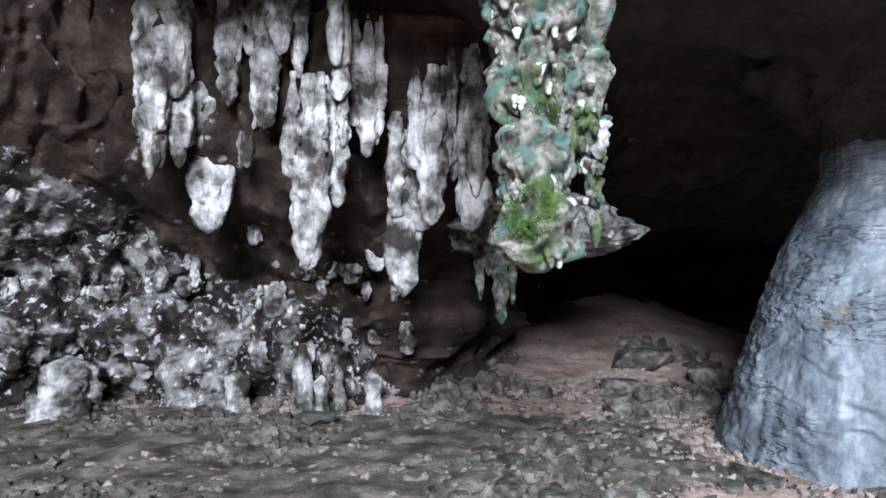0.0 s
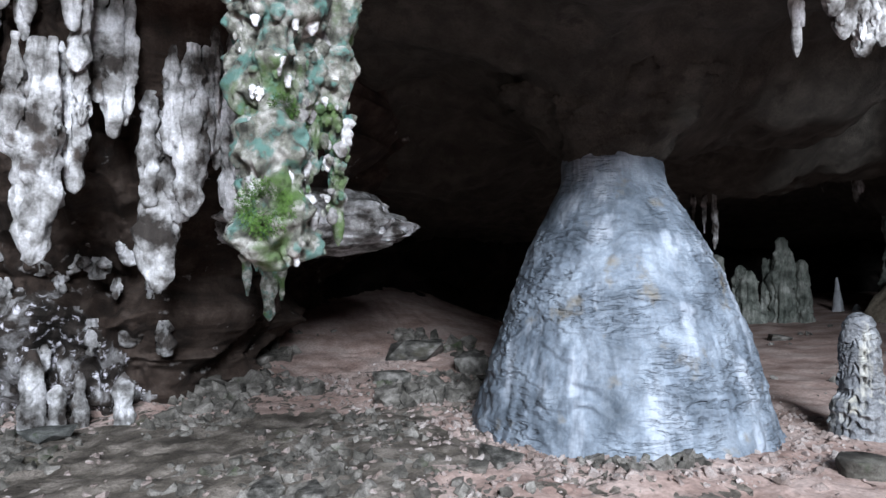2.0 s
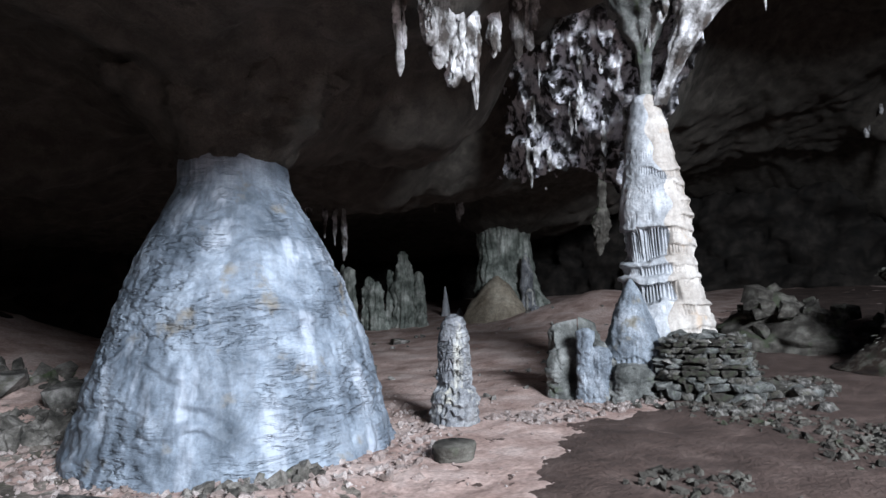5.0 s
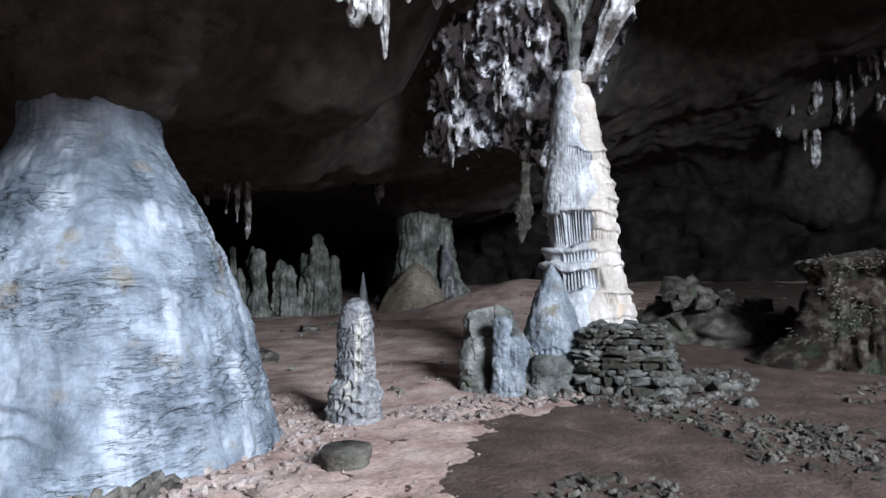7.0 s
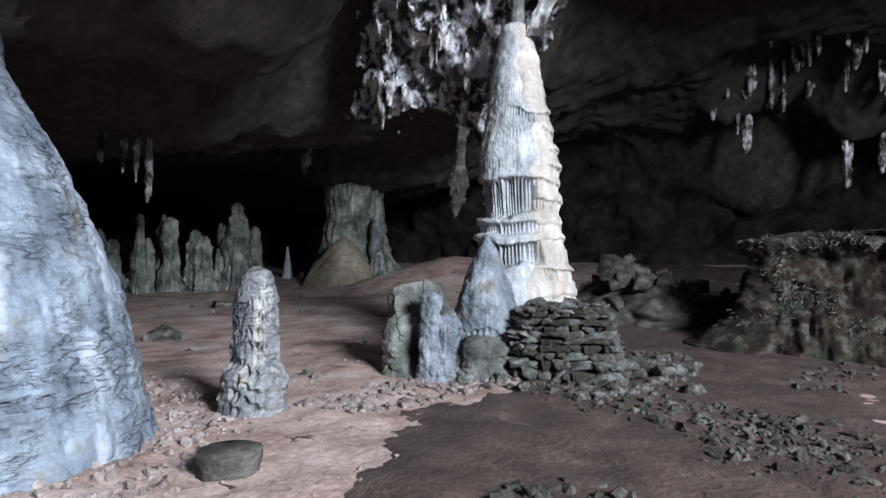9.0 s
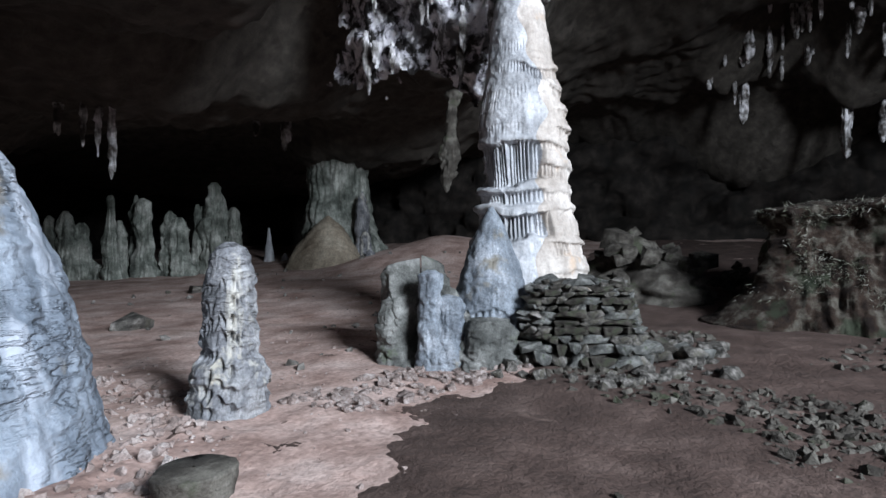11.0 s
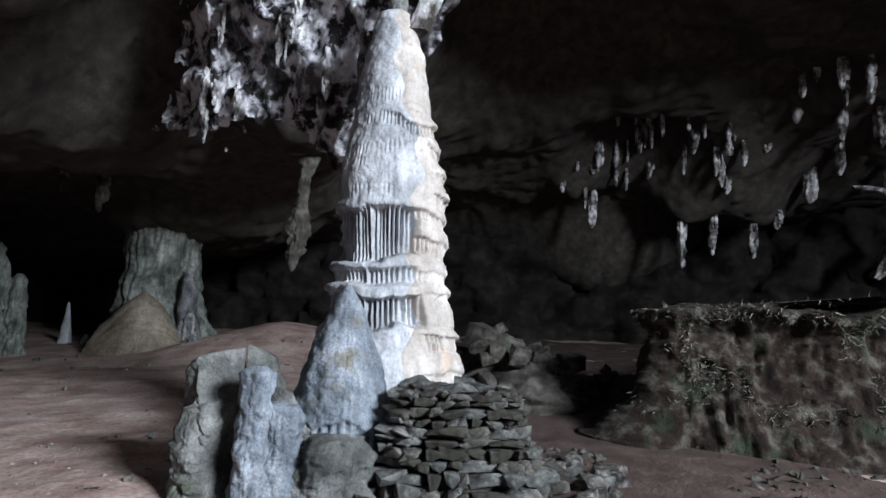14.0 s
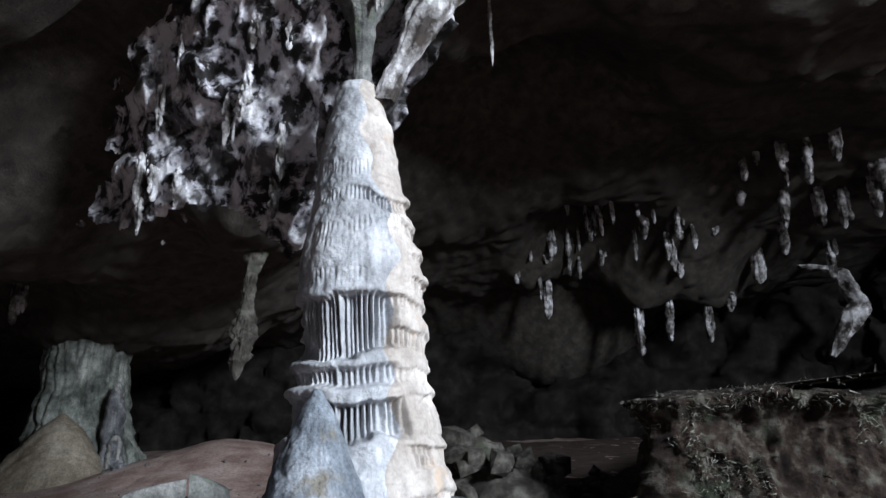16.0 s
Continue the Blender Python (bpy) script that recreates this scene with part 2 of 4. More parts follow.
def cluster(name, x, y, top, tip, width, mat, seed, count=5, detail=1.0):
    """A hanging bundle of fluted drips joined at the top into one body."""
    rnd = random.Random(seed)
    parts = []
    for i in range(count):
        first = i == 0
        w = width * (0.33 if first else rnd.uniform(0.1, 0.24))
        dx = 0 if first else rnd.uniform(-0.42, 0.42) * width
        dy = 0 if first else rnd.uniform(-0.35, 0.15) * width
        end = tip if first else tip + (top - tip) * rnd.uniform(0.05, 0.55)
        h = top - end
        prof = ([end, end + 0.02 * h, end + 0.1 * h, end + 0.3 * h, end + 0.6 * h, top], [0.01, 0.45 * w, 0.75 * w, w, 0.95 * w, 0.35 * w])
        parts.append(dripstone(name, x + dx, y + dy, *prof, mat, seed + i, int(26 * detail) + 6, int(34 * detail) + 8, flat=0.75, lump=0.42, lump_f=4.5, flute=0.24, flute_n=7, fine=0.08,
                               ledges=[(end + h * rnd.uniform(0.2, 0.9), 0.6) for _ in range(2)], ledge_in=0.12))
    return join(parts)


def join(parts):
    bm = bmesh.new()
    for p in parts:
        bm.from_mesh(p.data)
    first = parts[0]
    bm.to_mesh(first.data)
    bm.free()
    for p in parts[1:]:
        me = p.data
        bpy.data.objects.remove(p)
        bpy.data.meshes.remove(me)
    return first


def stone_mesh(seed, mat, flat=0.6, n=14):
    """A broken angular stone, about one metre across."""
    rnd = random.Random(seed)
    bm = bmesh.new()
    for a in (-1, 1):
        for b in (-1, 1):
            for c in (-1, 1):
                bm.verts.new((a * rnd.uniform(0.12, 0.5), b * rnd.uniform(0.1, 0.4), c * rnd.uniform(0.12, 0.5) * flat))
    for _ in range(n - 8):
        d = Vector((rnd.gauss(0, 1), rnd.gauss(0, 1), rnd.gauss(0, 1))).normalized() * rnd.uniform(0.4, 0.5)
        bm.verts.new((d.x, d.y * 0.8, d.z * flat))
    res = bmesh.ops.convex_hull(bm, input=bm.verts)
    bmesh.ops.delete(bm, geom=[g for g in res["geom_interior"] if isinstance(g, bmesh.types.BMVert)], context="VERTS")
    me = bpy.data.meshes.new("stone")
    bm.to_mesh(me)
    bm.free()
    me.materials.append(mat)
    return me


# ---- ground ----
def floor_z(x, y):
    x, y = np.asarray(x, float), np.asarray(y, float)
    z = 0.065 * np.logaddexp(0, (x - 13) * 1.2) / 1.2
    z = z + 0.19 * np.logaddexp(0, (y - 10.6) * 1.5) / 1.5 * step(12, 5, x)
    z = z + 1.0 * np.exp(-(((x - 25) / 3.5) ** 2 + ((y - 11.3) / 2.6) ** 2))
    p = stack(x, y, 0 * x)
    z = z + 0.07 * fbm(p, 0.45, 3, 2) + 0.02 * fbm(p, 2.2, 3, 5)
    stony = step(9.5, 4.5, x - 0.25 * (y - 6)) * step(2.5, 5.5, y)
    z = z + stony * 0.035 * ridged(p, 3.2, 3, 9) - 0.02
    return z


def spaced(lo, a, b, hi, fine, coarse):
    return np.concatenate([np.arange(lo, a, coarse), np.arange(a, b, fine), np.arange(b, hi + coarse, coarse)])


gx, gy = spaced(-14, -6, 17, 41, 0.07, 0.5), spaced(-21, 0.5, 13.5, 40, 0.07, 0.5)
X, Y = np.meshgrid(gx, gy)
ground = tagged(sheet("ground", stack(X, Y, floor_z(X, Y)), M_EARTH), "uneven red-brown earth floor of the cave, trodden and strewn with stones", "ground", kind="structure")

# ---- roof and walls ----
# Points (4.0, 2.9) and (2.7, 3.3): unseen low lip added to shade the cone.
ROOF = np.array([(0.5, 3.1, 5.6), (-6, 5, 6.4), (-3, 8, 6.2), (-3, 11.5, 5.0), (3, 8.5, 4.9), (4, 12, 3.9), (5, 18, 3.6), (0, 17, 3.4), (5.5, 7.6, 3.7), (4.0, 2.9, 3.8), (6, 4.4, 4.6), (9, 8, 4.3),
                 (9, 4, 6.1), (10.8, 3.6, 8.0), (12.4, 4.3, 8.0), (14, 8.5, 7.6), (16, 13, 4.9), (12, 12.8, 4.1), (21.4, 16, 5.9), (24, 15.5, 4.3), (30, 26, 4.2)])
ROOF = np.concatenate([ROOF, [(15.7, 2.9, 9), (20, 3, 11.3), (29, -0.5, 10), (32, 1, 8), (32, -3, 8.3), (26, -7.4, 8.9), (23.5, -5.3, 9.6), (18, -8, 9), (37, 0, 4), (12, -2, 9.0), (14, -6, 9), (18.5, 8.3, 5.6), (10, 20, 3.4), (-10, 0, 6), (31.2, -2.8, 6.0), (30.9, -5.2, 6.3), (31.2, 1.1, 7.3), (29.8, -6.5, 8.0), (28.2, -7.2, 8.6), (5.7, 2.4, 5.8), (6.2, 3.3, 5.3), (2.7, 3.3, 4.3)]])


def roof_z(x, y):
    x, y = np.asarray(x, float), np.asarray(y, float)
    top, low = 0, 0
    for a, b, c in ROOF:
        w = 1 / ((x - a) ** 2 + (y - b) ** 2 + 0.6) ** 1.8
        top, low = top + w * c, low + w
    p = stack(x, y, 0 * x)
    return top / low + 0.3 * fbm(p, 0.5, 4, 31) + 0.1 * ridged(p, 1.7, 3, 33)


cx, cy = spaced(-14, -7, 34, 41, 0.16, 0.8), spaced(-21, -9, 22, 40, 0.16, 0.8)
X, Y = np.meshgrid(cx, cy)
mx, my = (X[:-1, :-1] + X[1:, 1:]) / 2, (Y[:-1, :-1] + Y[1:, 1:]) / 2
rag = 0.6 * fbm(stack(mx, my, 0 * mx), 0.6, 3, 41)
mouth = (my + rag < np.where((mx > 2.5) & (mx < 9), 1.6, 2.9)) & (mx + rag < 12.5) & (my > -18) & (mx > -11)
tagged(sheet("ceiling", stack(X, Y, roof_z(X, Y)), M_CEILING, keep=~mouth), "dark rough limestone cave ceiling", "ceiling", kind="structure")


def wall(name, path, profile, z0, z1, mat, seed, rough=(0.6, 0.25), nu=300, nz=120, label=""):
    """An upright rock face along a plan path; profile gives how far it leans out, by height."""
    path = np.array(path, float)
    d = np.concatenate([[0], np.cumsum(np.hypot(*np.diff(path, axis=0).T))])
    u = np.linspace(0, d[-1], nu)
    px, py = np.interp(u, d, path[:, 0]), np.interp(u, d, path[:, 1])
    k = np.ones(9) / 9
    px[4:-4], py[4:-4] = np.convolve(px, k, "valid"), np.convolve(py, k, "valid")
    tx, ty = np.gradient(px), np.gradient(py)
    ln = np.hypot(tx, ty)
    nx, ny = ty / ln, -tx / ln
    z = np.linspace(z0, z1, nz)[:, None]
    p = stack(px[None], py[None], z)
    out = np.interp(z, [a for a, _ in profile], [b for _, b in profile]) + rough[0] * fbm(p, 0.7, 4, seed) + rough[1] * ridged(p * np.array([1, 1, 0.55]), 1.9, 4, seed + 4)
    v = stack(px[None] + nx[None] * out, py[None] + ny[None] * out, z + 0.1 * fbm(p, 2.0, 3, seed + 9))
    return tagged(sheet(name, v, mat), label, "wall", kind="structure")


wall_left = wall("wall_left", [(-12, 3), (-9.5, 8), (-6, 11.2), (-2, 11.3), (-0.6, 11.3), (-0.1, 12.6), (0.2, 16), (2, 20)], [(-0.5, 0.5), (0.6, 0.75), (1.5, 1.1), (2.1, 0.7), (2.8, 1.6), (3.4, 2.7), (4.5, 3.5), (6.5, 4.2)], -0.5, 6.8, M_WALL, 51,
     (0.4, 0.34), 560, 300, "pitted limestone wall with pale crusts and dark hollows")
wall_left.data.materials.append(M_BROWN)
mid = np.array([f.center[:] for f in wall_left.data.polygons])
wall_left.data.polygons.foreach_set("material_index", (mid[:, 2] + 0.5 * fbm(mid, 0.8, 3, 57) + 1.2 * np.maximum(0, mid[:, 0] + 2.2) - 1.5 * np.maximum(0, -4.0 - mid[:, 0]) > 2.0).astype(np.int32))
# Near-black rock paints the unlit depth; the unseen rear stretch damps bounce light.
wall("wall_far", [(-4, 15), (0, 18.5), (4.5, 19.5), (9, 23), (16, 24), (22, 31), (32, 33), (36, 24), (37, 8), (37, -6), (33, -13), (22, -15), (13, -18), (0, -19), (-11, -16), (-13.5, -3), (-12, 4)], [(-1, 0), (4, 0.2), (14, 1)], -1, 13, M_UNLIT, 61, (1.2, 0.4), 420, 70,
     "limestone walls closing the cavern, coloured near black for its unlit depth")

# ---- formations ----
cone = dripstone("flowstone_cone", 5.42, 7.5, [-0.3, 0.0, 0.45, 1.2, 2.0, 2.4, 2.75, 3.1, 3.3, 3.6, 4.0, 4.8], [2.15, 2.0, 1.88, 1.66, 1.38, 1.21, 1.03, 0.83, 0.72, 0.67, 0.66, 0.75], M_CONE, 71, 420, 460, lump=0.035, lump_f=0.9, flute=0.006, flute_n=22,
                 ledges=[(0.4, 0.25)], ledge_in=0.07, ledge_tilt=0.6, fine=0.012, scales=0.028)
tagged(cone, "huge blue-grey flowstone cone rising from the earth floor to the roof", "flowstone cone")
# Roof rock added round the neck; its dark colour carries the shade there.
pendant = dripstone("roof_shade_collar", 5.4, 7.5, [3.55, 3.6, 3.7, 3.85, 4.1, 4.6], [0.5, 0.72, 0.8, 0.86, 1.05, 1.5], M_CEILING, 73, 120, 70, lump=0.2, fine=0.02)
tagged(pendant, "added roof rock over the flowstone cone's top, dark to stand in for shade", "roof rock", kind="structure")


def draped_column():
    """Pale column: bulging tiers, and on one side three recessed curtains of thin ribs under overhanging ledges."""
    nth, nz = 640, 620
    z = np.linspace(-0.2, 5.5, nz)[:, None]
    th = np.linspace(0, 2 * np.pi, nth, endpoint=False)[None, :]
    c, s = np.cos(th), np.sin(th)
    base = np.interp(z, [-0.2, 0.2, 0.8, 1.2, 1.5, 1.58, 1.95, 2.0, 2.25, 2.35, 2.8, 3.1, 3.35, 3.75, 4.35, 4.9, 5.3, 5.42, 5.5], [1.12, 1.08, 0.98, 0.92, 0.86, 0.82, 0.74, 0.74, 0.7, 0.69, 0.67, 0.69, 0.66, 0.58, 0.46, 0.36, 0.28, 0.24, 0.1])
    q = stack(c * base, s * base, z)
    r = base * (1 + 0.05 * fbm(q * np.array([1, 1, 0.8]), 1.4, 4, 81))
    deg = np.degrees(th) + 4 * grain(q * 3, 82)
    side = step(88, 104, deg) * step(228, 217, deg)
    wave = 0.05 * grain(q * 2.6, 83) + 0.02 * grain(q * 9.0, 84)
    rib = np.abs(np.cos(34 * th + 1.4 * grain(stack(c * 5, s * 5, 0 * z), 85) + 0.5 * grain(q * 2.2, 86)))
    rib = rib ** 1.5 * (0.72 + 0.6 * grain(stack(c * 9, s * 9, z * 0.7), 87))
    for low, high, deep in ((2.3, 2.9, 0.17), (2.03, 2.2, 0.11), (1.57, 1.93, 0.2)):
        h = z + wave * (1.6 if deep > 0.15 else 0.7)
        inside = step(low - 0.02, low + 0.04, h) * step(high + 0.02, high - 0.03, h)
        r = r - side * inside * deep * (1 - 0.78 * np.clip(rib, 0, 1) * step(0, 1, 0.35 + 0.65 * (h - low) / (high - low)))
        r = r + side * 0.012 * np.exp(-((h - low + 0.035) / 0.04) ** 2) + side * 0.03 * np.exp(-((h - high - 0.05) / 0.07) ** 2)
    other = (1 - side * step(3.1, 2.9, z)) * (1 - 0.85 * step(88, 104, deg) * step(205, 180, deg))
    for k, (lz, drop, deep) in enumerate(((5.05, 0.12, 0.05), (4.78, 0.22, 0.09), (4.38, 0.2, 0.06), (3.98, 0.14, 0.08), (3.7, 0.16, 0.07), (3.42, 0.12, 0.05), (3.1, 0.16, 0.08), (2.8, 0.14, 0.06), (2.55, 0.2, 0.08), (2.2, 0.12, 0.05), (1.92, 0.1, 0.05), (1.5, 0.22, 0.08), (1.15, 0.1, 0.04))):
        h = z + wave + 0.12 * grain(stack(c * 1.3, s * 1.3, 0 * z + lz), 90 + k)
        where = step(-0.35, 0.25, grain(stack(c * 1.5, s * 1.5, 0 * z + 3.1 * lz), 95))
        inside = step(lz - drop - 0.01, lz - drop + 0.05, h) * step(lz + 0.015, lz - 0.02, h)
        r = r - other * where * inside * deep * (1 - 0.8 * np.clip(rib, 0, 1)) + other * where * 0.02 * np.exp(-((h - lz - 0.04) / 0.05) ** 2)
    r = r + 0.012 * fbm(q, 8.0, 3, 89) + 0.02 * step(0.0, 0.5, grain(q * np.array([3, 3, 8]), 88)) * other
    k = (z + 0.2) / 5.7
    body = sheet("limestone_column", stack(12.45 - 0.1 * k + r * c, 4.35 + 0.13 * k + (r - 0.05 * step(4.6, 3.8, z)) * s, z + 0 * r), M_COLUMN, wrap=True)
    body.data.materials.append(M_WARM_LIT)
    # Faces on the -y side take the warm calcite, painting warm light there.
    for face in body.data.polygons:
        m = face.center
        if m.y < 4.0 + 0.05 * math.sin(3.1 * m.z) + 0.04 * math.sin(11.0 * m.z) + 0.2 * max(0.0, m.z - 3.3):
            face.material_index = 1
    return body


column = draped_column()
tagged(column, "tall pale tiered limestone column with draped fluting, standing in stones", "column")
spire = dripstone("stalagmite", 11.32, 4.53, [-0.2, 0.1, 0.5, 0.8, 1.1, 1.4, 1.65, 1.85, 1.97], [0.56, 0.54, 0.5, 0.47, 0.4, 0.29, 0.18, 0.09, 0.02], M_SPIRE, 85, 150, 190, lump=0.09, lump_f=2.6, flute=0.02, flute_n=11, ledges=[(0.62, 0.5, 0.3)], ledge_in=0.08, fine=0.022, scales=0.02)
tagged(spire, "rounded blue-grey stalagmite leaning against the pale column", "stalagmite")
stal = dripstone("stalagmite", 7.87, 5.8, [-0.2, 0.03, 0.1, 0.22, 0.3, 0.42, 0.5, 0.9, 1.2, 1.4, 1.48, 1.53], [0.36, 0.34, 0.35, 0.32, 0.34, 0.3, 0.25, 0.23, 0.205, 0.17, 0.13, 0.03], M_STAL, 91, 200, 260, lump=0.1, lump_f=4, ledges=[(0.2, 0.7, 0.12), (0.34, 0.6), (0.5, 0.7), (0.63, 0.6), (0.76, 0.6), (0.9, 0.6), (1.05, 0.5), (1.2, 0.5)], ledge_in=0.08, flute=0.02, flute_n=9, fine=0.03, scales=0.035)
tagged(stal, "knobbly grey and cream stalagmite on the earth floor", "stalagmite")


def hollow_stump(x, y, h, r0, open_to, seed):
    """A broken stalagmite shell, split open on one side, with a ragged rim."""
    z = np.linspace(-0.2, 1, 120)[:, None]
    th = np.linspace(0, 2 * np.pi, 160, endpoint=False)[None, :]
    c, s = np.cos(th), np.sin(th)
    away = np.abs((th - radians(open_to) + np.pi) % (2 * np.pi) - np.pi)
    q = stack(c * r0, s * r0, z * h)
    r = r0 * (1.12 - 0.2 * np.clip(z, 0, 1)) * (1 + 0.22 * fbm(q, 3.4, 5, seed, 0.6) + 0.1 * ridged(q * np.array([1, 1, 0.4]), 9.0, 2, seed + 1))
    cleft = step(0.8, 0.5, away + 0.06 * grain(q * 6, seed + 2)) * step(-0.1, 0.15, z)
    r = r * (1 - 0.78 * cleft) * step(1.0, 0.9, z) ** 0.5 + 0.01
    rim = 0.95 + 0.24 * grain(stack(c * 2.2, s * 2.2, 0 * z), seed + 3) + 0.1 * grain(stack(c * 7, s * 7, 0 * z), seed + 4)
    return sheet("stalagmite_stump", stack(x + r * c, y + r * s * 1.15, z * h * rim), M_GREY, wrap=True)


shell = hollow_stump(10.8, 5.32, 1.08, 0.4, 205, 97)
tagged(shell, "broken hollow grey-green stalagmite shell beside the column", "stalagmite", "stumps beside the column")
STUMPS = [(10.47, 5.02, 1.17, 0.16, M_SPIRE), (10.62, 4.86, 0.86, 0.19, M_SPIRE), (10.5, 5.62, 0.8, 0.15, M_GREY), (10.85, 4.44, 0.57, 0.36, M_GREY), (11.15, 4.85, 0.75, 0.34, M_GREY)]
for i, (x, y, h, w, mat) in enumerate(STUMPS):
    s = dripstone("stalagmite_stump", x, y, [-0.2, 0.0, 0.4 * h, 0.8 * h, 0.95 * h, h], [1.35 * w, 1.2 * w, w, 0.92 * w, 0.75 * w, 0.1 * w], mat, 100 + i, 90, 130, lump=0.2, lump_f=5.0, flute=0.05, flute_n=4, fine=0.06, scales=0.03)
    tagged(s, "broken blue-grey stalagmite stump beside the column", "stalagmite", "stumps beside the column")

hang = dripstone("hanging_dripstone", 0.48, 3.2, [1.98, 2.03, 2.12, 2.25, 2.4, 2.52, 2.75, 3.1, 3.4, 4.2, 6.2], [0.05, 0.14, 0.22, 0.21, 0.19, 0.15, 0.15, 0.19, 0.24, 0.4, 0.9], M_MOSSY, 111, 190, 380, lump=0.42, lump_f=6.0, flute=0.06, flute_n=6, fine=0.12,
                 ledges=[(2.5, 0.6), (2.8, 0.5), (3.2, 0.6)], ledge_in=0.1)
tagged(hang, "mossy green and white dripstone hanging at the cave mouth", "stalactite")
for x, y, tip, w, n in ((0.8, 8.6, 1.45, 0.42, 113), (0.52, 8.75, 1.78, 0.3, 114)):
    d = cluster("stalactite", x, y, float(roof_z(x, y)) + 0.3, tip, w, M_MOSSY, n, 5)
    tagged(d, "mossy-tipped pale stalactite hanging before the dark hollow", "stalactite", "stalactites by the hollow")
rnd = random.Random(63)
knobs = []
for i in range(170):
    z = 2.0 + 1.6 * rnd.random()
    a, reach = rnd.uniform(math.pi * 0.95, math.pi * 2.05), float(np.interp(z, [2.0, 2.15, 2.5, 2.75, 3.4], [0.12, 0.2, 0.16, 0.15, 0.24]))
    w = rnd.uniform(0.01, 0.03)
    h = w * rnd.uniform(1.6, 3.6)
    knobs.append(dripstone("crust", 0.48 + math.cos(a) * reach, 3.2 + math.sin(a) * reach, [z - h, z - 0.9 * h, z - 0.4 * h, z, z + 0.5 * w], [0.004, 0.5 * w, w, 0.95 * w, 0.1 * w], M_CALCITE if i % 3 == 0 else M_MOSSY, 600 + i, 16, 14, lump=0.7, lump_f=22, fine=0.08))
for i in range(90):
    z = 2.25 + 0.95 * rnd.random() ** 0.8
    w = rnd.uniform(0.01, 0.03)
    h = w * rnd.uniform(1.5, 3.5)
    x = 0.79 + rnd.uniform(-0.06, 0.06) * (1 + 0.7 * step(2.5, 2.9, z))
    knobs.append(dripstone("crust", x, 3.3 + rnd.uniform(-0.12, 0.05), [z - h, z - 0.9 * h, z - 0.4 * h, z, z + 0.5 * w], [0.004, 0.5 * w, w, 0.95 * w, 0.1 * w], M_CALCITE if len(knobs) % 3 == 0 else M_MOSSY, 800 + i, 16, 14, lump=0.7, lump_f=22, fine=0.08))
strand = dripstone("strand", 0.82, 3.33, [2.12, 2.15, 2.25, 2.5, 2.9, 3.2, 3.8, 5.0], [0.012, 0.03, 0.035, 0.05, 0.1, 0.12, 0.25, 0.4], M_MOSSY, 117, 60, 160, lean=(-0.1, 0), lump=0.45, lump_f=8, fine=0.1)
strand.parent = hang
for some, words in ((knobs[::3], "knobbly white crust"), ([b for i, b in enumerate(knobs) if i % 3], "knobbly mossy crust")):
    crust = tagged(join(some), words, kind="stuff")
    crust.parent = hang
rnd = random.Random(61)
bm = bmesh.new()
for _ in range(5200):
    low = rnd.random() < 0.75
    mx_, my_, mz_, mr = (0.43, 3.02, 2.27, 0.15) if low else (0.5, 3.05, 2.76, 0.08)
    d = Vector((rnd.gauss(0, 1), -abs(rnd.gauss(0, 1)) - 0.2, rnd.gauss(0, 1.1))).normalized()
    q = Vector((mx_, my_, mz_)) + d * mr * rnd.uniform(0.55, 1.0)
    a = Vector((rnd.gauss(0, 1), rnd.gauss(0, 1), rnd.gauss(0, 1))).normalized() * 0.004
    bm.faces.new([bm.verts.new(q + a), bm.verts.new(q - a), bm.verts.new(q + (d + Vector((0, 0, -0.3))) * rnd.uniform(0.005, 0.014))])
me = bpy.data.meshes.new("moss")
bm.to_mesh(me)
bm.free()
me.materials.append(M_MOSS)
moss = tagged(new("moss", me), "bright green moss tufts")
moss.parent = hang
for i, (x, y, z, w) in enumerate(((0.64, 3.3, 2.3, 0.12), (0.66, 3.25, 2.75, 0.14), (0.7, 3.3, 3.1, 0.2))):
    d = cluster("stalactite", x, y, z + 0.5, z, w, M_CALCITE if i % 2 else M_MOSSY, 260 + 5 * i, 4, 0.8)
    tagged(d, "small crusted stalactite beside the mossy dripstone", "stalactite", "drips at the mouth")
CURTAINS = [(-4.74, 7.8, 4.33, 0.65), (-5.13, 8.24, 3.76, 0.84), (-3.41, 7.24, 3.74, 0.54), (-3.48, 7.31, 3.21, 0.34), (-3.2, 7.46, 3.38, 0.31), (-3.0, 7.94, 2.63, 0.58), (-2.93, 8.2, 3.14, 0.68), (-1.52, 6.92, 2.12, 0.51),
            (-1.22, 7.18, 2.86, 0.3), (-0.5, 7.94, 1.83, 0.54), (-0.13, 7.22, 2.66, 0.4), (0.35, 7.52, 2.62, 0.52), (-5.47, 7.81, 4.18, 0.44), (-5.64, 8.11, 3.05, 0.45)]
CURTAINS_HIGH = [(-2.58, 7.34, 4.11, 0.34), (-1.83, 6.81, 4.53, 0.38), (-1.66, 7.02, 4.34, 0.2), (-2.13, 7.32, 3.83, 0.34), (-1.18, 6.94, 4.05, 0.29), (-0.91, 7.4, 3.5, 0.34), (-4.45, 8.24, 3.84, 0.53), (-0.52, 8.82, 4.14, 0.24),
                 (-0.12, 9.02, 4.53, 0.25), (0.33, 8.84, 4.35, 0.2), (0.04, 7.3, 3.34, 0.2), (-2.46, 7.74, 3.44, 0.29)]
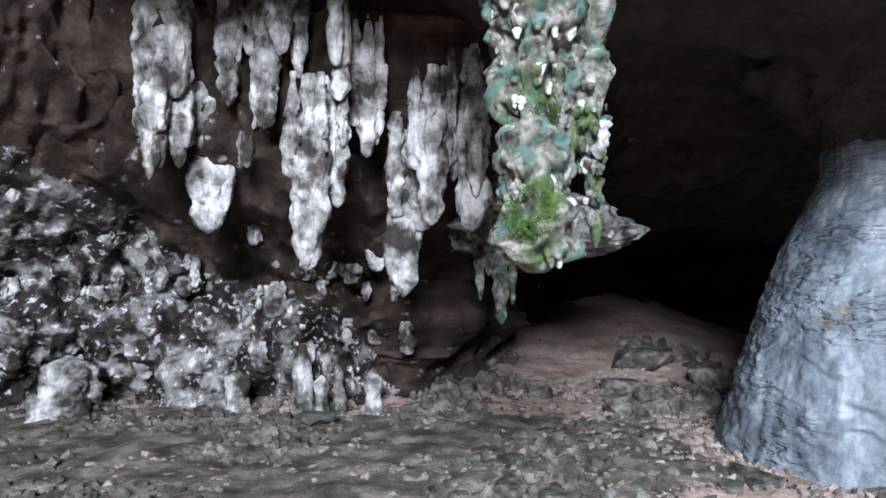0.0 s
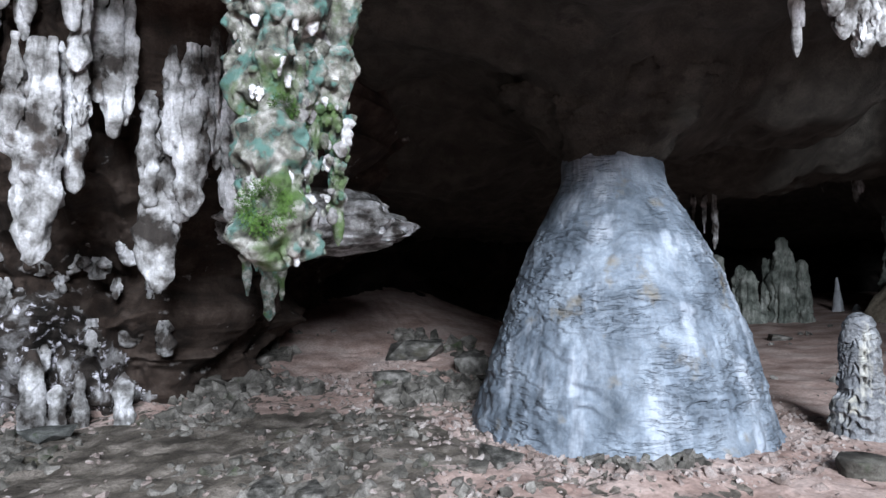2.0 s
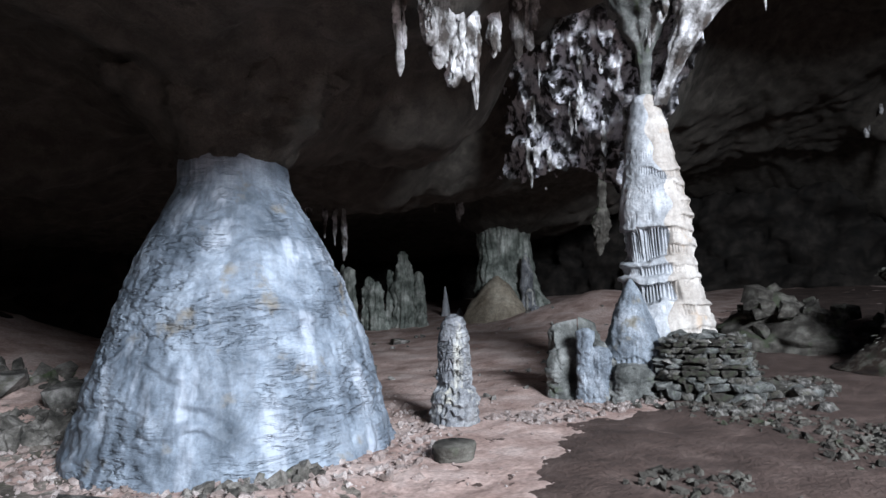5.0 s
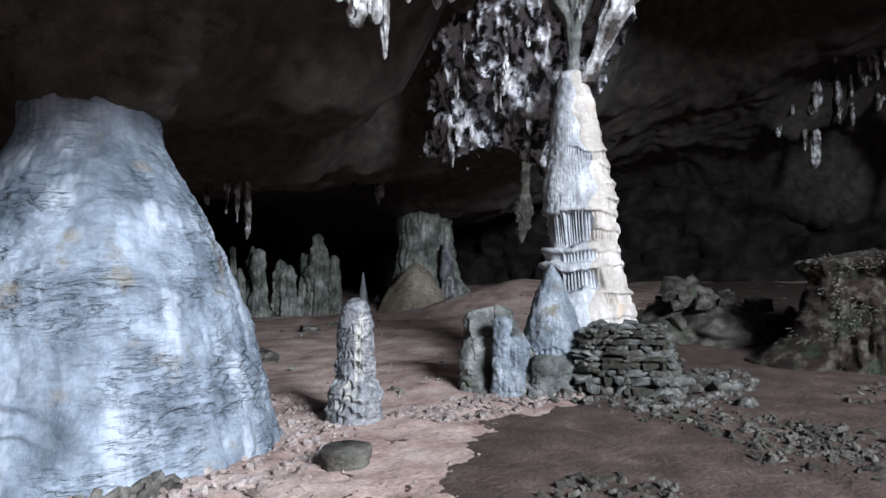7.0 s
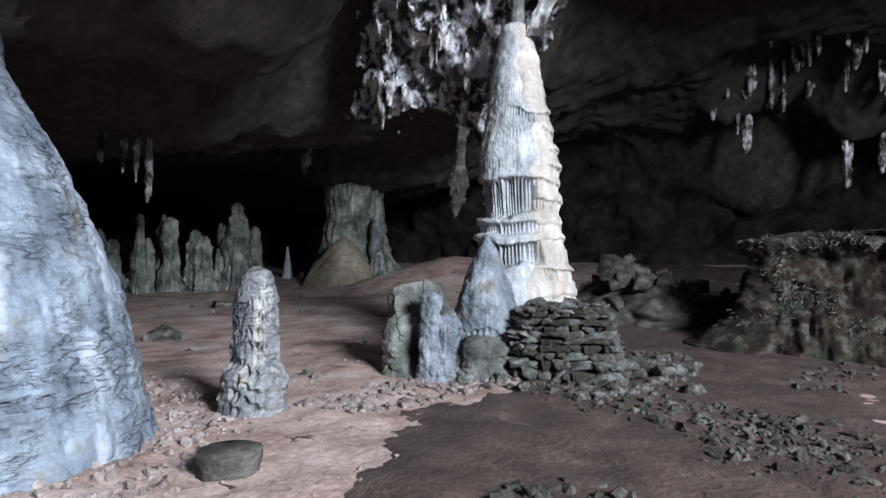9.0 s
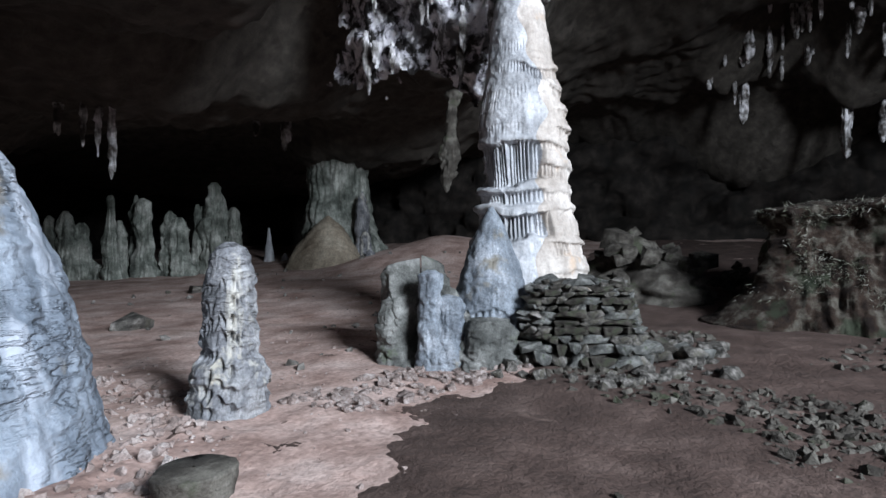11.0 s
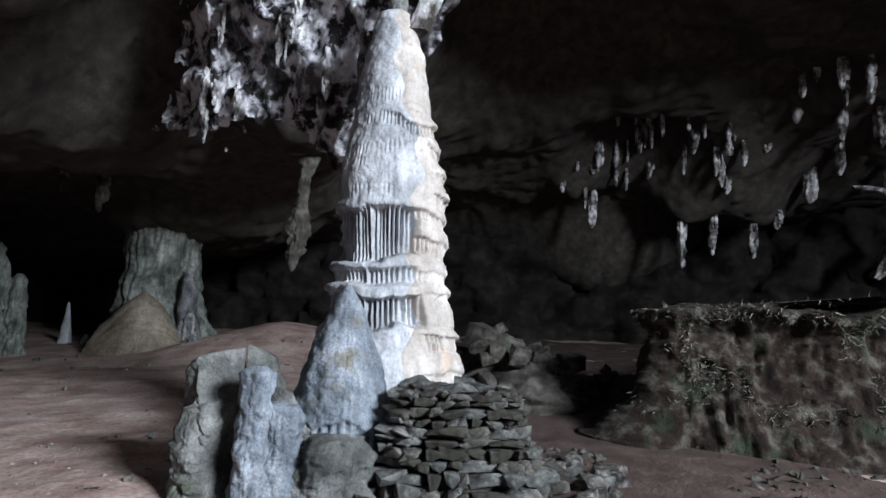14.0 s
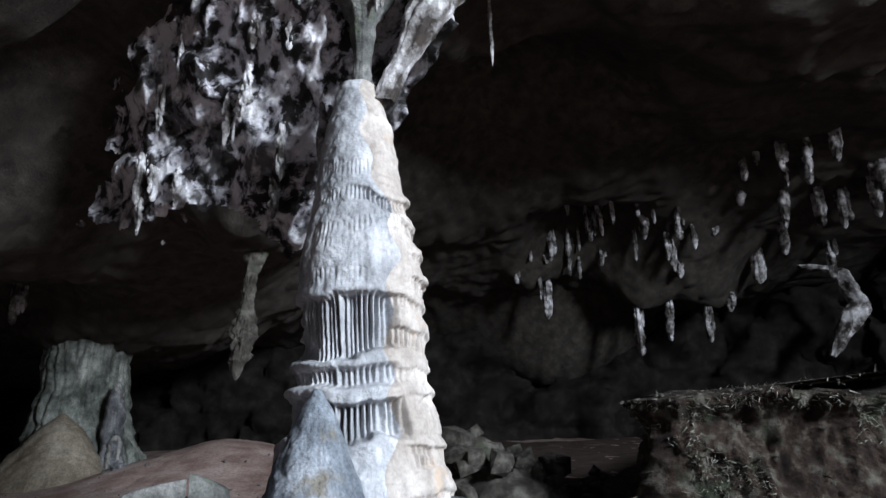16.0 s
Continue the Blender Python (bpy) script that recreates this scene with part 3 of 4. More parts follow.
for i, (x, y, z, w) in enumerate(CURTAINS + CURTAINS_HIGH):
    c = cluster("stalactite", x, y, min(z + 0.6 + 3.2 * w, 6.3), z, w * 1.25, M_CALCITE, 200 + 7 * i, 5)
    tagged(c, "fluted white and grey stalactite curtain hanging on the wall", "stalactite", "curtains on the wall")

# hanging crag above and behind the column
u, w = np.meshgrid(np.linspace(0, 1, 260), np.linspace(0, 1, 220))
A, B, C, D = (Vector(q) for q in ((14.1, 9.2, 4.3), (13.5, 5.3, 3.35), (13.3, 8.2, 9.0), (12.3, 2.4, 8.8)))
p = stack(*[(1 - w) * ((1 - u) * A[k] + u * B[k]) + w * ((1 - u) * C[k] + u * D[k]) for k in range(3)])
bulge = 0.7 * fbm(p, 0.7, 4, 121) + 0.3 * ridged(p, 1.2, 3, 123) + 0.06 * ridged(p, 4.5, 3, 125) - 1.2 * np.clip(1 - u * 3, 0, 1) ** 2 - 1.0 * (1 - w) ** 4
p = p + bulge[..., None] * np.array([-0.75, -0.55, -0.35])
rag = fbm(p, 1.6, 3, 129)[:-1, :-1]
shape = (u[:-1, :-1] > 0.1 + 0.09 * rag) & (w[:-1, :-1] > 0.1 + 0.09 * rag)
crag = sheet("hanging_crag", p, M_CRAG, keep=shape)
tagged(crag, "white-crusted crag hanging from the ceiling behind the column", "rock crag", kind="structure")
neck = dripstone("neck", 12.32, 4.43, [5.3, 5.5, 5.8, 6.3, 7.2, 8.2], [0.16, 0.12, 0.1, 0.15, 0.6, 1.3], M_GREY, 127, 60, 80, lump=0.25, flute=0.08, flute_n=5)
arm = dripstone("arm", 12.3, 4.2, [5.2, 5.5, 5.9, 6.5, 7.4, 8.6], [0.14, 0.15, 0.17, 0.26, 0.65, 1.4], M_CALCITE, 128, 90, 140, lean=(-0.1, -1.7), lump=0.3, flute=0.1, flute_n=5, fine=0.05)
arm.parent = column
neck.parent = column
rnd = random.Random(11)
for i in range(18):
    k, h = rnd.random(), rnd.random() ** 1.6
    x, y, z = 14.2 - 1.3 * k - 0.8 * h, 8.6 - 3.4 * k - 1.2 * h, 4.6 - 0.6 * k + 3.0 * h
    d = cluster("stalactite", x - 0.25, y - 0.2, z + 0.45, z - rnd.uniform(0.05, 0.35), rnd.uniform(0.14, 0.3), M_CALCITE, 800 + 9 * i, 4, 0.5)
    tagged(d, "short white stalactite hanging from the crag", "stalactite", "drips on the crag")

# rock ledge by the dark hollow
led = dripstone("rock_ledge", 1.5, 9.75, [2.36, 2.46, 2.68, 2.85, 3.1, 3.35, 3.42], [0.5, 1.0, 1.5, 1.72, 1.35, 0.9, 0.05], M_CALCITE, 131, 180, 130, flat=0.75, lump=0.24, lump_f=1.6, ledges=[(2.85, 0.8)], fine=0.035)
tagged(led, "jutting grey and white rock ledge over a dark hollow", "rock ledge")

# bank on the far side
bank = wall("earth_bank", [(24, -3), (18, -0.6), (16.0, 0.75), (15.2, 0.95), (15.1, 0.0), (15.0, -1.2), (14.9, -3), (15, -6), (17, -9)], [(-0.3, 1.3), (0.3, 0.75), (0.8, 0.2), (1.3, -0.1), (1.7, -0.1), (1.92, 0.2), (2.02, 0.2), (2.1, -0.5), (2.3, -4)], -0.3, 2.3, M_BANK, 141, (0.16, 0.19), 520, 240,
     "crusted earth bank with an overhanging stony rim")

co = np.array([v.co[:] for v in bank.data.vertices])
co = co[(co[:, 0] < 17) & (co[:, 1] > -5) & (co[:, 2] > 0.5)]
co = co[(fbm(co, 2.0, 3, 145) > 0.05) | (co[:, 2] > 1.85)]
rnd = random.Random(71)
bm = bmesh.new()
for _ in range(5200):
    q = Vector(co[rnd.randrange(len(co))])
    out = Vector((-1, 0.2, 0)) + Vector((rnd.gauss(0, 0.6), rnd.gauss(0, 0.9), rnd.gauss(-0.3, 0.6)))
    a = Vector((rnd.gauss(0, 1), rnd.gauss(0, 1), rnd.gauss(0, 1))).normalized() * 0.012
    bm.faces.new([bm.verts.new(q + a), bm.verts.new(q - a), bm.verts.new(q + out.normalized() * rnd.uniform(0.04, 0.16))])
me = bpy.data.meshes.new("dry_roots")
bm.to_mesh(me)
bm.free()
me.materials.append(rock("dry_pale_roots", (0.08, 0.085, 0.06), (0.16, 0.16, 0.13), (0.28, 0.27, 0.24), 4.0, rough=0.95))
tagged(new("dry_roots", me), "dry pale roots and growth matting the earth bank", "roots", kind="stuff")

# far column with its mound and side stalagmite, and far drapery
far = dripstone("dripstone_column", 24.6, 15.8, [0.2, 0.8, 1.6, 2.6, 3.4, 4.4, 5.4], [2.2, 1.8, 1.5, 1.3, 1.2, 1.15, 1.4], M_FAR, 151, 120, 130, lump=0.14, lump_f=0.9, flute=0.1, flute_n=7)
tagged(far, "broad green-grey dripstone column far back in the cavern", "column")
mound = dripstone("flowstone_mound", 22.9, 15.2, [0.2, 0.7, 1.4, 2.1, 2.5], [1.75, 1.5, 1.05, 0.5, 0.05], M_TAN, 153, 70, 60, lump=0.12, lump_f=1.0)
tagged(mound, "brown flowstone mound at the foot of the far column", "flowstone mound")
for x, y, h, r in ((23.6, 14.15, 3.4, 0.3), (23.4, 13.9, 1.9, 0.28), (22.6, 13.2, 1.25, 0.2)):
    t = dripstone("stalagmite", x, y, [0.2, 0.7, 0.6 * h, 0.9 * h, h], [1.4 * r, r, 0.9 * r, 0.7 * r, 0.05], M_STAL, int(160 + 10 * h), 40, 60, lump=0.3, lump_f=2.5, flute=0.08, flute_n=5)
    tagged(t, "pale stalagmite beside the far column", "stalagmite", "far stalagmites")
spike = dripstone("stalagmite", 25.0, 19.75, [0.3, 0.7, 1.4, 2.15], [0.3, 0.24, 0.16, 0.03], M_COLUMN, 165, 30, 40, lump=0.12)
tagged(spike, "slender white stalagmite standing far back on the floor", "stalagmite", "far stalagmites")
low = dripstone("stalagmite", 25.0, 18.9, [0.3, 0.6, 0.95, 1.05], [0.24, 0.2, 0.1, 0.03], M_COLUMN, 166, 30, 30, lump=0.15)
tagged(low, "low white stalagmite knob far back on the floor", "stalagmite", "far stalagmites")
rnd = random.Random(21)
for i in range(26):
    k = i / 25
    x, y = 16.6 + 4.2 * k + rnd.uniform(-0.4, 0.6), 23.0 - 5.2 * k + rnd.uniform(-0.4, 0.9)
    h, r = rnd.choice((0.9, 1.4, 2.2, 2.9, 3.3)) * rnd.uniform(0.85, 1.15), rnd.uniform(0.2, 0.5)
    t = dripstone("dripstone_pillar", x, y, [-0.3, 0.2, 0.4 * h, 0.8 * h, 0.95 * h, h], [1.4 * r, 1.15 * r, rnd.uniform(0.75, 1.0) * r, rnd.uniform(0.55, 0.9) * r, rnd.uniform(0.3, 0.6) * r, 0.2 * r], M_FAR, 400 + i, 60, 90, flat=rnd.uniform(0.6, 1), turn=rnd.uniform(0, 180), lump=0.5, lump_f=2.4, flute=0.3, flute_n=3)
    tagged(t, "grey-green dripstone pillar in a dim far row", "dripstone pillar", "far row of pillars")
# stalactites under the near roof and the far roof
veil = dripstone("dripstone_veil", 18.5, 8.4, [2.8, 2.9, 3.3, 3.8, 4.3, 4.9, 6.2], [0.02, 0.08, 0.2, 0.24, 0.14, 0.12, 0.3], M_DUST, 183, 80, 120, lean=(0.1, -0.25), lump=0.55, lump_f=3.0, fine=0.08, flute=0.15, flute_n=6)
tagged(veil, "green-grey dripstone veil hanging behind the column", "dripstone")
for x, y, tip, w, n in ((5.75, 4.2, 4.2, 0.4, 27), (6.05, 4.25, 4.08, 0.34, 28), (6.4, 4.3, 4.25, 0.3, 29), (5.5, 4.1, 4.35, 0.28, 30), (6.6, 4.34, 3.97, 0.15, 31), (7.6, 4.35, 4.85, 0.28, 32), (8.0, 4.4, 5.1, 0.3, 33), (7.1, 4.4, 4.75, 0.25, 34)):
    top = max(float(roof_z(x, y)) + 0.2, tip + 0.4)
    d = cluster("stalactite", x, y, top, tip, w, M_CALCITE, 2500 + 11 * n, 9, 0.9)
    tagged(d, "crusty white stalactite bunch at the lip of the roof", "stalactite", "bunches at the roof lip")
NEAR_DRIPS = [(5.0, 4.07, 3.9, 0.14), (11.92, 12.61, 2.77, 0.22), (11.65, 13.05, 3.4, 0.2), (11.4, 13.4, 3.6, 0.18), (11.78, 12.8, 3.2, 0.2), (21.38, 15.97, 4.75, 0.4), (20.6, 16.6, 5.2, 0.25)]
FAR_DRIPS = [(31.2, 1.1, 6.1, 0.5), (29.2, -0.5, 8.9, 0.35), (31.1, -2.4, 4.5, 0.6), (30.8, -3.5, 5.0, 0.45), (30.9, -5.0, 4.9, 0.5), (30.6, -5.8, 6.0, 0.45), (29.5, -6.6, 6.8, 0.6), (28.2, -7.1, 7.5, 0.5), (29.8, -3.6, 7.9, 0.5), (29.7, -2.7, 8.0, 0.35), (28.6, -4.0, 8.5, 0.4), (27.7, -4.6, 8.2, 0.4)]
FAR_DRIPS_B = [(23.5, -5.3, 8.7, 0.35), (22.5, -6.3, 8.5, 0.4), (26.0, -7.4, 7.8, 0.4), (26.1, -8.1, 7.7, 0.45), (25.1, -8.6, 7.7, 0.5), (30.2, -4.9, 7.0, 0.4), (15.7, 2.9, 7.8, 0.14), (30.9, -4.2, 6.8, 0.4), (30.6, -2.0, 7.6, 0.35), (29.5, -9.2, 6.9, 0.5), (30.2, 0.2, 7.6, 0.3)]
for i, (x, y, z, w) in enumerate(NEAR_DRIPS + FAR_DRIPS + FAR_DRIPS_B):
    top = float(roof_z(x, y)) + 0.25
    d = cluster("stalactite", x, y, max(top, z + 0.4), z, w * (1.1 if x > 20 else 0.85), M_CALCITE, 500 + 11 * i, 9 if x > 20 else 6, 0.6)
    tagged(d, "pale slender stalactite cluster under the dark roof", "stalactite", "roof stalactites")
# bent white dripstone on the far wall
k = np.linspace(0, 1, 60)
bx, by, bz = (np.interp(k, [0, 0.3, 0.62, 1], q) for q in ((29.5, 29.8, 30.1, 30.6), (-8.0, -9.5, -10.2, -9.1), (7.4, 7.25, 6.0, 4.2)))
a = np.linspace(0, 2 * np.pi, 24, endpoint=False)[None]
rad = (0.28 * np.sin(np.pi * np.clip(k, 0.02, 0.98)) ** 0.4)[:, None] * (1 + 0.5 * fbm(stack(bx[:, None] + np.cos(a), by[:, None] + np.sin(a), bz[:, None] * np.ones_like(a)), 1.8, 3, 187))
bend = sheet("bent_dripstone", stack(bx[:, None] + 1.5 * rad * np.cos(a), by[:, None] + rad * np.sin(a), bz[:, None] + 0.5 * rad * np.sin(a)), M_CALCITE, wrap=True)
tagged(bend, "bent white dripstone crust on the far dark wall", "dripstone")
rnd = random.Random(31)
for i in range(34):
    k = rnd.random()
    x, y = 31.5 - 8.5 * k + rnd.uniform(-1.5, 1.0), 2.0 - 9.5 * k ** 0.8 + rnd.uniform(-1.5, 1.5)
    top = float(roof_z(x, y)) + 0.3
    d = cluster("stalactite", x, y, top, top - rnd.uniform(0.5, 1.5), rnd.uniform(0.2, 0.6), M_CALCITE, 1500 + 11 * i, 3, 0.4)
    tagged(d, "pale slender stalactite cluster under the dark roof", "stalactite", "roof stalactites")

# stalagmites and crusts at the foot of the wall
for x, y, h, r in ((-2.15, 9.62, 1.1, 0.15), (-1.85, 9.6, 0.62, 0.12), (-1.62, 9.75, 0.75, 0.1), (-1.1, 9.9, 0.7, 0.14), (-3.2, 9.8, 0.7, 0.2), (-5.6, 9.4, 0.95, 0.42)):
    t = dripstone("stalagmite", x, y, [-0.2, 0.1, 0.5 * h, 0.85 * h, h], [1.2 * r, r, 0.9 * r, 0.7 * r, 0.03], M_CALCITE, int(700 + 50 * h), 56, 80, lump=0.4, lump_f=5, flute=0.05, flute_n=5, fine=0.05)
    tagged(t, "knobbly white stalagmite at the foot of the wall", "stalagmite", "stalagmites at the wall")
rnd = random.Random(41)
for i in range(70):
    x = rnd.uniform(-8, -0.3)
    z = rnd.uniform(0.3, 2.5) if i % 3 else rnd.uniform(2.2, 3.6)
    y = 9.95 - 0.35 * max(0, z - 1.6) + rnd.uniform(-0.25, 0.35) + 0.25 * max(0, -6 - x) * -1
    h = rnd.uniform(0.25, 0.65)
    d = cluster("small_stalactite", x, y, z + h, z, rnd.uniform(0.2, 0.5), M_CALCITE, 2000 + 13 * i, 3, 0.6)
    tagged(d, "short lumpy white stalactite on the pitted wall", "stalactite", "short stalactites on the wall")

# dark soil laid over the paler earth; beyond the column it paints dimness
sx, sy = np.concatenate([np.arange(5.0, 13.5, 0.06), np.arange(13.5, 36, 0.3)]), np.concatenate([np.arange(-14, -3, 0.3), np.arange(-3, 7.0, 0.06)])
X, Y = np.meshgrid(sx, sy)
edge = np.interp(X, [5, 6.2, 7.5, 8.8, 9.4, 10.2, 12, 16, 24, 36], [2.9, 3.55, 4.05, 4.35, 4.4, 3.9, 4.3, 5.4, 6.4, 7]) + 0.16 * fbm(stack(X, Y, 0 * X), 1.7, 5, 77, 0.65)
rise = 0.022 * step(-0.1, 0.4, edge - Y) * step(5.0, 5.8, X + 0.3 * fbm(stack(X, Y, 0 * X), 0.9, 3, 78)) - 0.008
rise = rise + 0.006 * np.exp(-((edge - Y + 0.05) / 0.28) ** 2) * fbm(stack(X, Y, 0 * X), 7.0, 3, 76, 0.7)
soil = sheet("dark_soil_and_dimming", stack(X, Y, floor_z(X, Y) + rise + 0.004 * fbm(stack(X, Y, 0 * X), 6, 2, 79) + 0.006 * fbm(stack(X, Y, 0 * X), 2.5, 3, 80)), M_SOIL)
tagged(soil, "dark red-brown soil on the cave floor, carried on to dim the far right", "soil", kind="structure")

# gravelly dirt below the wall
sx, sy = np.arange(-11, 5.0, 0.09), np.arange(1.0, 12.0, 0.09)
X, Y = np.meshgrid(sx, sy)
rag = 0.5 * fbm(stack(X, Y, 0 * X), 0.9, 4, 87)
rise = 0.03 * step(0.0, 0.5, 2.2 + 0.4 * (Y - 5) + rag - X) * step(0.0, 0.6, 9.9 - Y + rag) * step(0, 0.6, Y - 2 + rag) - 0.008
tagged(sheet("gravelly_dirt", stack(X, Y, floor_z(X, Y) + rise + 0.008 * ridged(stack(X, Y, 0 * X), 5, 2, 89)), M_DIRT), "grey-brown gravelly dirt with mossy green patches", "dirt", kind="structure")

# ---- stones ----
PALE = [stone_mesh(300 + i, M_PALE, 0.6) for i in range(6)]
GREY = [stone_mesh(320 + i, M_SLAB, 0.75) for i in range(6)]
SLAB = [stone_mesh(340 + i, (M_SLAB, M_DUST, M_GREY)[i % 3], 0.4, 15) for i in range(9)]


def lay(name, me, x, y, z, size, rnd, tilt=12, label="", group="", tall=1.0):
    ob = new(name, me)
    ob.matrix_world = pose(x, y, z, rnd.uniform(-tilt, tilt), rnd.uniform(-tilt, tilt), rnd.uniform(0, 360)) @ Matrix.Diagonal((size, size * rnd.uniform(0.7, 1.2), size * tall * rnd.uniform(0.8, 1.15), 1))
    return tagged(ob, label, "stone", group)


# dry-stacked wall of slabs against the column
rnd = random.Random(5)
heap = dripstone("stone_heap_core", 11.65, 3.36, [-0.2, 0.1, 0.6, 0.82, 0.86], [0.72, 0.68, 0.6, 0.5, 0.05], M_DUST, 171, 60, 40, lump=0.1)
tagged(heap, "dark grey stone heap core packed against the column", "stone heap")


def course(z, thick, left, right, front):
    """One layer of slabs: along the front face and round both ends."""
    line_ = [(11.9, left), (front + 0.12, left), (front, left - 0.12), (front + 0.08, 0.5 * (left + right)), (front + 0.22, right + 0.15), (front + 0.4, right), (12.1, right + 0.1)]
    for (xa, ya), (xb, yb) in zip(line_, line_[1:]):
        length = math.hypot(xb - xa, yb - ya)
        at = 0.0
        while at < length:
            w = rnd.uniform(0.12, 0.42) * (0.7 if thick < 0.08 else 1.0)
            k = min(1.0, (at + 0.5 * w) / length)
            ob = new("slab_stone", rnd.choice(SLAB))
            ob.matrix_world = pose(xa + (xb - xa) * k + rnd.uniform(-0.04, 0.05), ya + (yb - ya) * k, z + rnd.uniform(-0.01, 0.01), rnd.uniform(-10, 10), rnd.uniform(-11, 11), math.degrees(math.atan2(yb - ya, xb - xa)) + rnd.uniform(-12, 12)) @ Matrix.Diagonal((w * 1.18, rnd.uniform(0.3, 0.45), 2.9 * thick * rnd.uniform(0.85, 1.1), 1))
            tagged(ob, "flat broken limestone slab stacked in a dry wall by the column", "stone", "stacked slabs")
            at += w * 0.92


z = 0.0
for k in range(10):
    thick = (0.16, 0.13, 0.1, 0.1, 0.08, 0.1, 0.07, 0.09, 0.07, 0.07)[k]
    course(z + 0.5 * thick, thick, 3.98 - 0.01 * k, 2.62 + 0.03 * k, 10.85 + 0.02 * k)
    z += thick
for i in range(26):
    x, y = rnd.uniform(11.0, 11.75), rnd.uniform(2.9, 3.9)
    lay("slab_stone", rnd.choice(SLAB), x, y, 0.95 + 0.05 * rnd.random(), rnd.uniform(0.15, 0.4), rnd, 18, "flat broken limestone slab stacked in a dry wall by the column", "stacked slabs")
for i in range(15):
    k = rnd.random()
    lay("slab_stone", rnd.choice(SLAB), 11.15 + 1.0 * k + rnd.uniform(-0.15, 0.35), 2.55 - 0.5 * k + rnd.uniform(-0.15, 0.3), 0.05 + 0.3 * rnd.random() * (1 - k), rnd.uniform(0.2, 0.5), rnd, 22, "broken limestone slab tumbled from the dry wall", "tumbled slabs")

# single larger stones
disc = dripstone("flat_stone", 6.3, 4.62, [-0.06, 0.0, 0.08, 0.15, 0.165, 0.17], [0.23, 0.25, 0.26, 0.255, 0.24, 0.01], M_DUST, 191, 60, 30, flat=0.85, lump=0.14, lump_f=3)
tagged(disc, "round dark brown flat stone lying on the path", "stone")
for x, y, size, me, tall, label in ((3.05, 6.24, 0.75, GREY[1], 0.5, "low blue-grey rock half sunk in the floor"), (-1.8, 8.95, 0.75, SLAB[2], 0.7, "long pale slab lying below the wall"),
                                    (12.3, 1.95, 0.4, GREY[2], 1.0, "dark angular block at the edge of the heap"), (12.65, 1.75, 0.42, GREY[3], 0.9, "grey angular block at the edge of the heap"), (12.9, 2.2, 0.35, GREY[4], 0.9, "grey angular block at the edge of the heap"),
                                    (0.6, 5.9, 0.45, GREY[0], 0.7, "grey-green stone on the mossy floor"), (1.0, 5.7, 0.5, GREY[5], 0.7, "grey-green stone on the mossy floor"), (4.75, 11.6, 0.95, GREY[3], 1.3, "upright grey boulder on the rising floor"),
                                    (4.1, 12.9, 1.3, GREY[2], 0.6, "dark boulder on the rising floor"), (5.0, 10.4, 0.95, SLAB[4], 1.0, "flat brown slab leaning by the cone"), (3.2, 11.2, 0.9, GREY[0], 0.6, "dark boulder on the rising floor"),
                                    (11.3, 11.4, 0.9, GREY[1], 0.7, "pale blue-grey boulder behind the cone"), (16.2, 14.7, 0.9, GREY[4], 0.5, "pale low boulder far across the floor")):
    lay("boulder", me, x, y, float(floor_z(x, y)) + 0.1 * size * tall, size, rnd, 5, label, "", tall)
pile = dripstone("rock_mound", 17.7, 3.5, [-0.2, 0.4, 0.9, 1.35, 1.6], [1.7, 1.3, 0.8, 0.35, 0.05], M_DUST, 175, 90, 60, flat=1.2, lump=0.3, lump_f=1.6, fine=0.06)
tagged(pile, "dark mossy rock mound behind the column", "rock mound")
PILE = [stone_mesh(380 + i, M_DUST, 0.8, 16) for i in range(5)]
for i in range(60):
    k, across = rnd.random() ** 0.8, rnd.uniform(-0.9, 0.5)
    x, y = 17.4 + across + 0.8 * k, 4.1 - 2.7 * k + rnd.uniform(-0.4, 0.4)
    size = rnd.uniform(0.3, 0.75) * (1 - 0.35 * k)
    lay("boulder", rnd.choice(PILE), x, y, float(floor_z(x, y)) + max(0.1, (1.55 - 0.95 * k) * rnd.uniform(0.35, 1.0) - 0.25 * abs(across)), size, rnd, 30, "dark weathered boulder in a mossy pile behind the column", "boulders behind the column", 0.9)


def strewn(name, meshes, places, label):
    """Many small stones in one mesh."""
    rnd = random.Random(len(places))
    vs, fs, base = [], [], 0
    shapes = []
    for me in meshes:
        co = np.array([v.co[:] for v in me.vertices])
        shapes.append((co, np.array([q.vertices[:] for q in me.polygons])))
    for x, y, z, size in places:
        co, q = rnd.choice(shapes)
        rot = np.array(Euler((rnd.uniform(-0.7, 0.7), rnd.uniform(-0.7, 0.7), rnd.uniform(0, 6.3))).to_matrix())
        vs.append(co * np.array([size, size * rnd.uniform(0.6, 1.1), size * rnd.uniform(0.7, 1.2)]) @ rot.T + np.array([x, y, z]))
        fs.append(q + base)
        base += len(co)
    me = bpy.data.meshes.new(name)
    me.from_pydata(np.concatenate(vs).tolist(), [], np.concatenate(fs).tolist())
    me.materials.append(meshes[0].materials[0])
    return tagged(new(name, me), label, "stones", kind="stuff")


